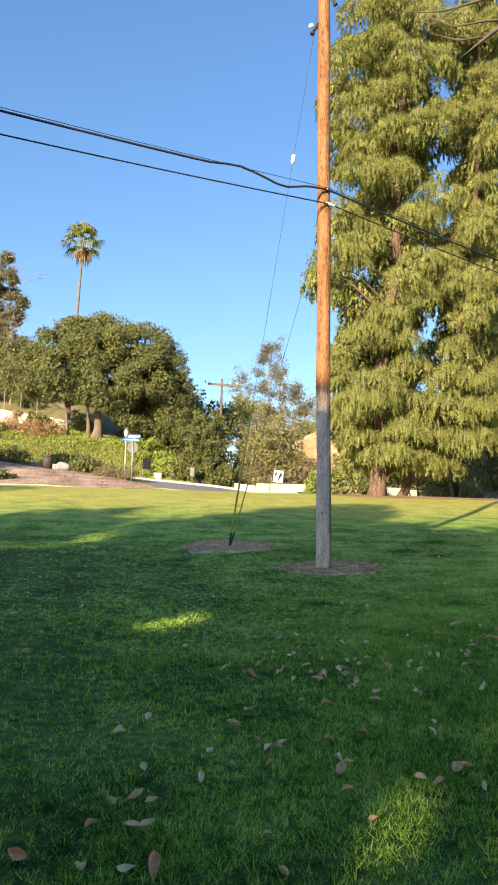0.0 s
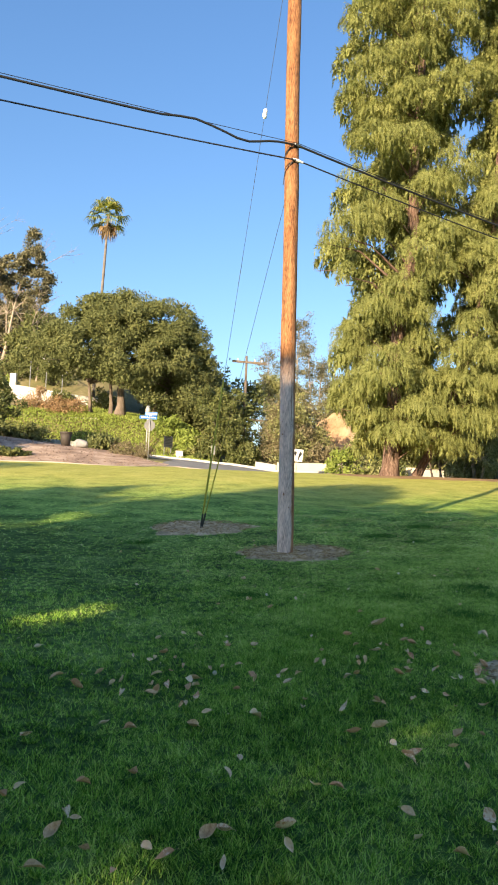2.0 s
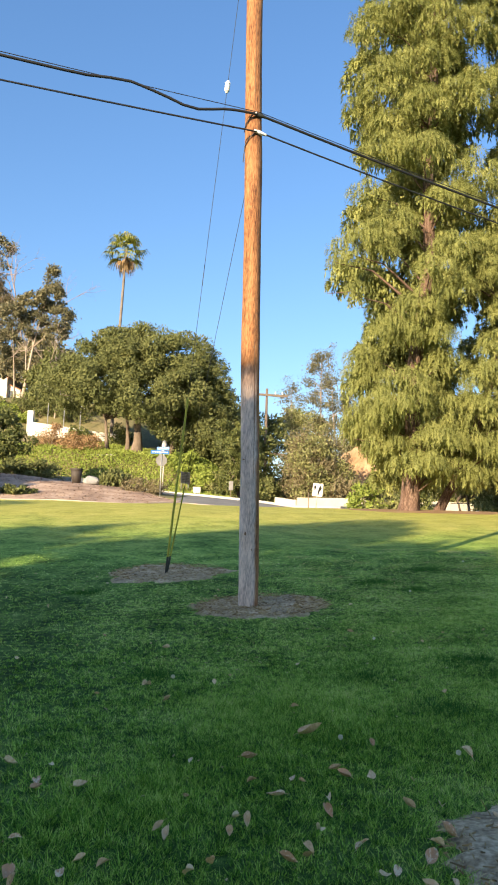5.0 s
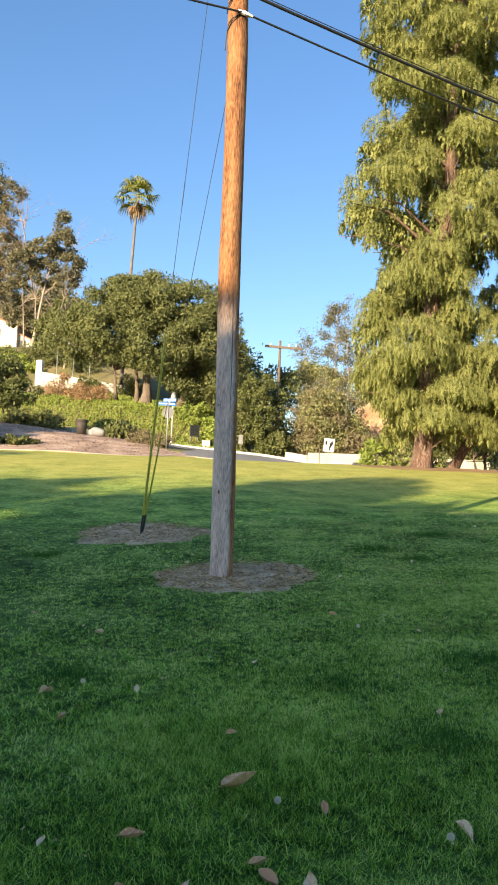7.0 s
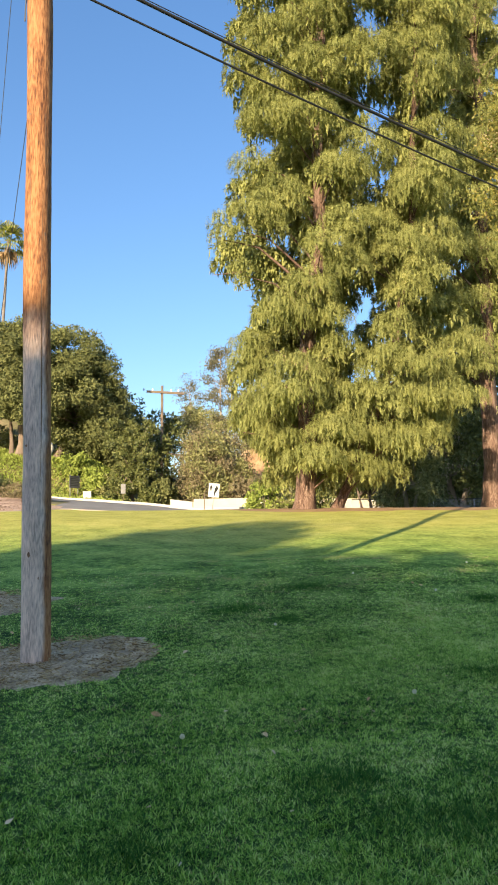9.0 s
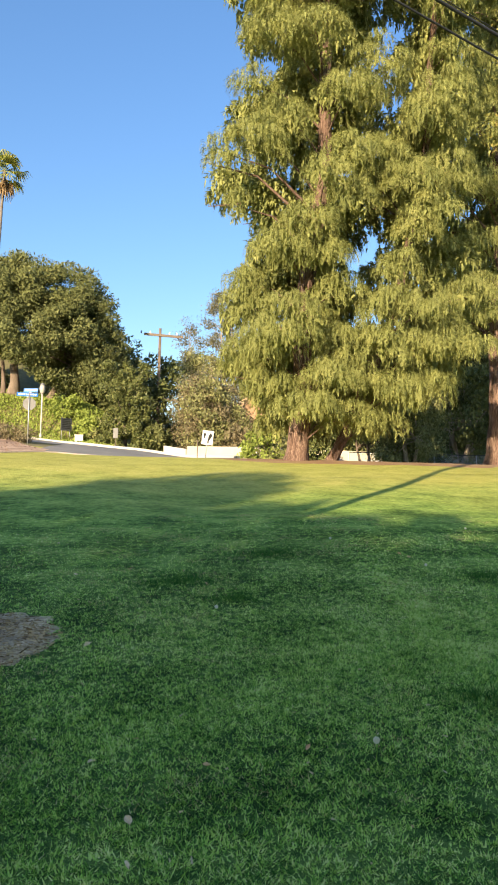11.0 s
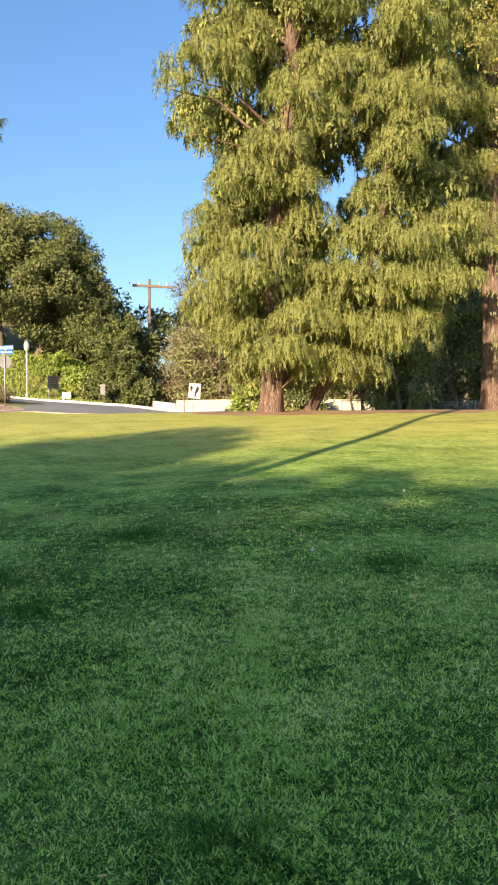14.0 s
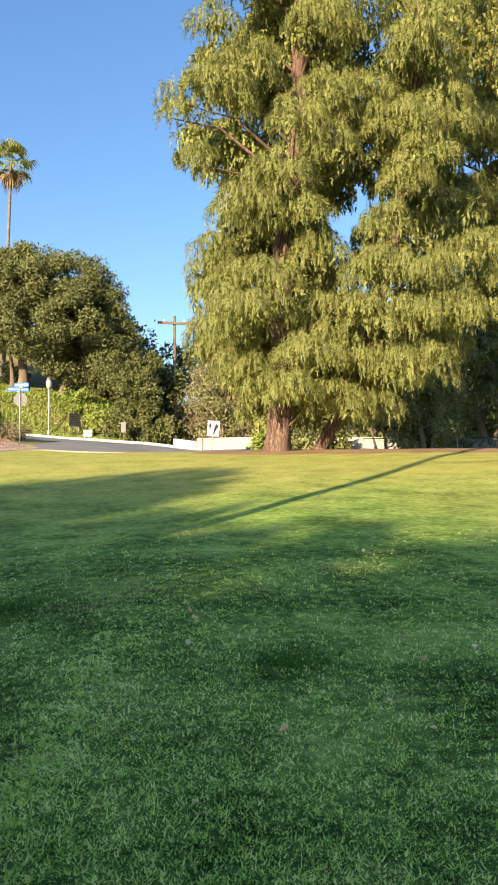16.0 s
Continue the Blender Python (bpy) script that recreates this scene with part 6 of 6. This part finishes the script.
patches([(4.4, 18.75, 0.42), (3.4, 17.3, 0.4), (4.46, 11.05, 0.5), (5.2, 11.7, 0.45), (4.9, 10.4, 0.5), (5.9, 12.1, 0.4), (3.9, 11.6, 0.4), (3.95, 16.5, 0.25), (2.85, 10.9, 0.25), (3.35, 10.0, 0.35), (5.36, 13.75, 0.25), (1.0, 10.8, 0.3), (-1.4, 16.5, 0.35), (6.6, 17.4, 0.3)], 8000, COARSE, 0.075, 0.6, "coarse_grass", "darker coarse grass tufts in the lawn")
patches([(5.55, 13.75, 0.25), (6.36, 16.3, 0.3)] + [(1.0 + 9.5 * rng.random(), 10.0 + 13.0 * rng.random(), 0.12 + 0.30 * rng.random()) for _ in range(260)], 1300, STRAW, 0.035, 0.45, "dry_straw", "dry straw lying in the lawn", 0.0028)


def fallen_leaf(seed):
    r = random.Random(seed)
    s, nu, nv = Shape(), 8, 5
    L, W, curl, fold, twist = 1.0, r.uniform(0.52, 0.76), r.uniform(-0.8, 2.6), r.uniform(0.3, 1.5), r.uniform(-1.2, 1.2)
    v = []
    for i in range(nu):
        u = i / (nu - 1)
        half = W / 2 * math.sin(math.pi * min(1, 0.04 + u * 0.96)) ** 0.75 * (1.15 - 0.4 * u)
        for j in range(nv):
            t = (j - 2) / 2
            wave = 0.03 * math.sin(7 * u + 3 * t + seed)
            v.append((L * (u - 0.5), t * half * (1 - 0.25 * fold * abs(t)), curl * 0.4 * (u - 0.5) ** 2 + fold * (abs(t) ** 1.4) * half + twist * t * half * (u - 0.5) + wave * abs(t) + 0.02))
    s.add(v, [[i * nv + j, (i + 1) * nv + j, (i + 1) * nv + j + 1, i * nv + j + 1] for i in range(nu - 1) for j in range(nv - 1)])
    tube(s, [(-0.5, 0, curl * 0.09 + 0.02), (-0.62, 0.01, curl * 0.1 + 0.03), (-0.74, 0.03, curl * 0.1)], [0.012, 0.01, 0.008], 4)
    return s.mesh("fallen_leaf", True)


LEAF = surface("dry_fallen_leaf", [(0.42, (0.50, 0.29, 0.13)), (0.60, (0.70, 0.48, 0.25)), (0.76, (0.80, 0.61, 0.37)), (0.94, (0.86, 0.72, 0.50)), (1.0, (0.66, 0.38, 0.20))], 6, rough=0.75, bump=0.3, fine=30, by_object=0.6)
kinds = [fallen_leaf(k) for k in range(8)]
for me in kinds:
    me.materials.append(LEAF)
lr = random.Random(21)
spots = [(2.37, 9.12, 0.17, 10), (2.0, 8.57, 0.1, 20), (1.26, 9.86, 0.1, 120), (3.43, 10.3, 0.1, 80), (2.24, 9.8, 0.07, 30), (0.85, 11.9, 0.08, 200), (2.78, 12.85, 0.08, 160), (1.0, 10.3, 0.11, 60), (2.55, 8.35, 0.1, 140), (2.75, 8.95, 0.09, 100)]
while len(spots) < 300:
    if len(spots) < 225:
        x, y = lr.uniform(-1.8, 4.2), lr.uniform(3.0, 8.5)
        if abs(x - 0.35 * y + 0.4) > 2.2:
            continue
    else:
        x, y = lr.uniform(-4, 9), lr.uniform(7, 20) ** 1.0
    spots.append((x, y, lr.uniform(0.05, 0.105) if y < 9 else lr.uniform(0.035, 0.07), lr.uniform(0, 360)))
for i, (x, y, size, rz) in enumerate(spots):
    ob = new("fallen_leaf", kinds[i % 8])
    ob.matrix_basis = pose(x, y, float(land(x, y)) + 0.04 + 0.1 * size, lr.gauss(10, 18), lr.gauss(0, 18), 0) @ pose(0, 0, 0, 0, 0, rz) @ Matrix.Diagonal((size, size, size, 1))
    tagged(ob, "dry curled brown leaf lying on the grass", "leaf", "fallen leaves")

CHIPLEAF = leafy("leaf_scrap", [(0.1, (0.46, 0.34, 0.17)), (0.9, (0.70, 0.60, 0.40))], 0.1, 0.8)
# pale bits and dry clippings further off
n = 900
gx, gy, gd = turf(n, 6, 32, 24)
p = np.stack([gx, gy, land(gx, gy) + 0.035], 1)
v, f = blades(p, unit(rng.normal(size=(n, 3)) * np.array([1, 1, 0.25])), 0.010 + 0.02 * rng.random(n), 0.010, 0.4)
tagged(part("leaf_litter", Shape().add(v, f), CHIPLEAF), "small dry leaf scraps scattered on the lawn", "litter", kind="stuff")

# seed heads of dandelions
CLOCK = leafy("dandelion_down", [(0.1, (0.86, 0.81, 0.68)), (0.9, (0.90, 0.87, 0.76))], 0.5, 0.8)
for x, y in ((2.55, 8.9), (3.25, 8.7), (3.0, 12.2), (0.9, 6.8), (4.6, 12.9), (7.4, 20.7), (6.0, 17.5), (3.8, 15.8), (5.2, 19.2), (1.2, 10.4)):
    d = base("dandelion", x, y, float(land(x, y)), "white dandelion seed head in the grass", "dandelion", "dandelions")
    s = Shape()
    tube(s, [(0, 0, -0.01), (0.004, 0, 0.05), (0, 0.004, 0.085)], [0.002, 0.002, 0.002], 4)
    part("stem", s, BLADE, d)
    q = unit(rng.normal(size=(220, 3)))
    v, f = blades(np.array([0, 0, 0.1]) + 0.012 * q, unit(np.cross(q, rng.normal(size=(220, 3)))), 0.009, 0.008, 0.8)
    part("seed_head", Shape().add(v, f), CLOCK, d)

# chips and straw on the bare soil
def chips(x, y, r, n, label):
    a, d = rng.random(n) * 6.283, r * rng.random(n) ** 0.55
    gx, gy = x + d * np.cos(a), y + d * np.sin(a)
    p = np.stack([gx, gy, land(gx, gy) + 0.03 + 0.02 * rng.random(n)], 1)
    v, f = blades(p, unit(rng.normal(size=(n, 3)) * np.array([1, 1, 0.22])), 0.02 + 0.07 * rng.random(n) ** 2, 0.010, 0.6)
    tagged(part("soil_litter", Shape().add(v, f), CHIP), label, "litter", kind="stuff")


CHIP = leafy("dry_chip", [(0.1, (0.13, 0.08, 0.035)), (0.5, (0.38, 0.26, 0.115)), (0.9, (0.66, 0.52, 0.28))], 0.05, 0.9, 0.3, 3.0)
chips(1.62, 15.1, 1.0, 3000, "dry chips and straw round the pole")
chips(-0.42, 18.7, 1.12, 2600, "dry chips and straw under the guy anchor")
chips(3.45, 7.5, 0.5, 500, "dry chips and straw on bare soil")

BARKCHIP = leafy("bark_chip", [(0.1, (0.08, 0.05, 0.035)), (0.9, (0.30, 0.21, 0.15))], 0.05, 0.9, 0.3, 3.0)
n = 2600
gx, gy = -40 + 33 * rng.random(n), 50.2 + 10 * rng.random(n)
ok = gy < 60.6 - 6.2 * ease(-12, -6.4, gx)
gx, gy = gx[ok], gy[ok]
v, f = blades(np.stack([gx, gy, land(gx, gy) + 0.05], 1), unit(rng.normal(size=(len(gx), 3)) * np.array([1, 1, 0.4])), 0.06 + 0.1 * rng.random(len(gx)), 0.05, 0.6)
tagged(part("mulch_chips", Shape().add(v, f), BARKCHIP), "coarse brown bark chips on the bed", "mulch", kind="stuff")
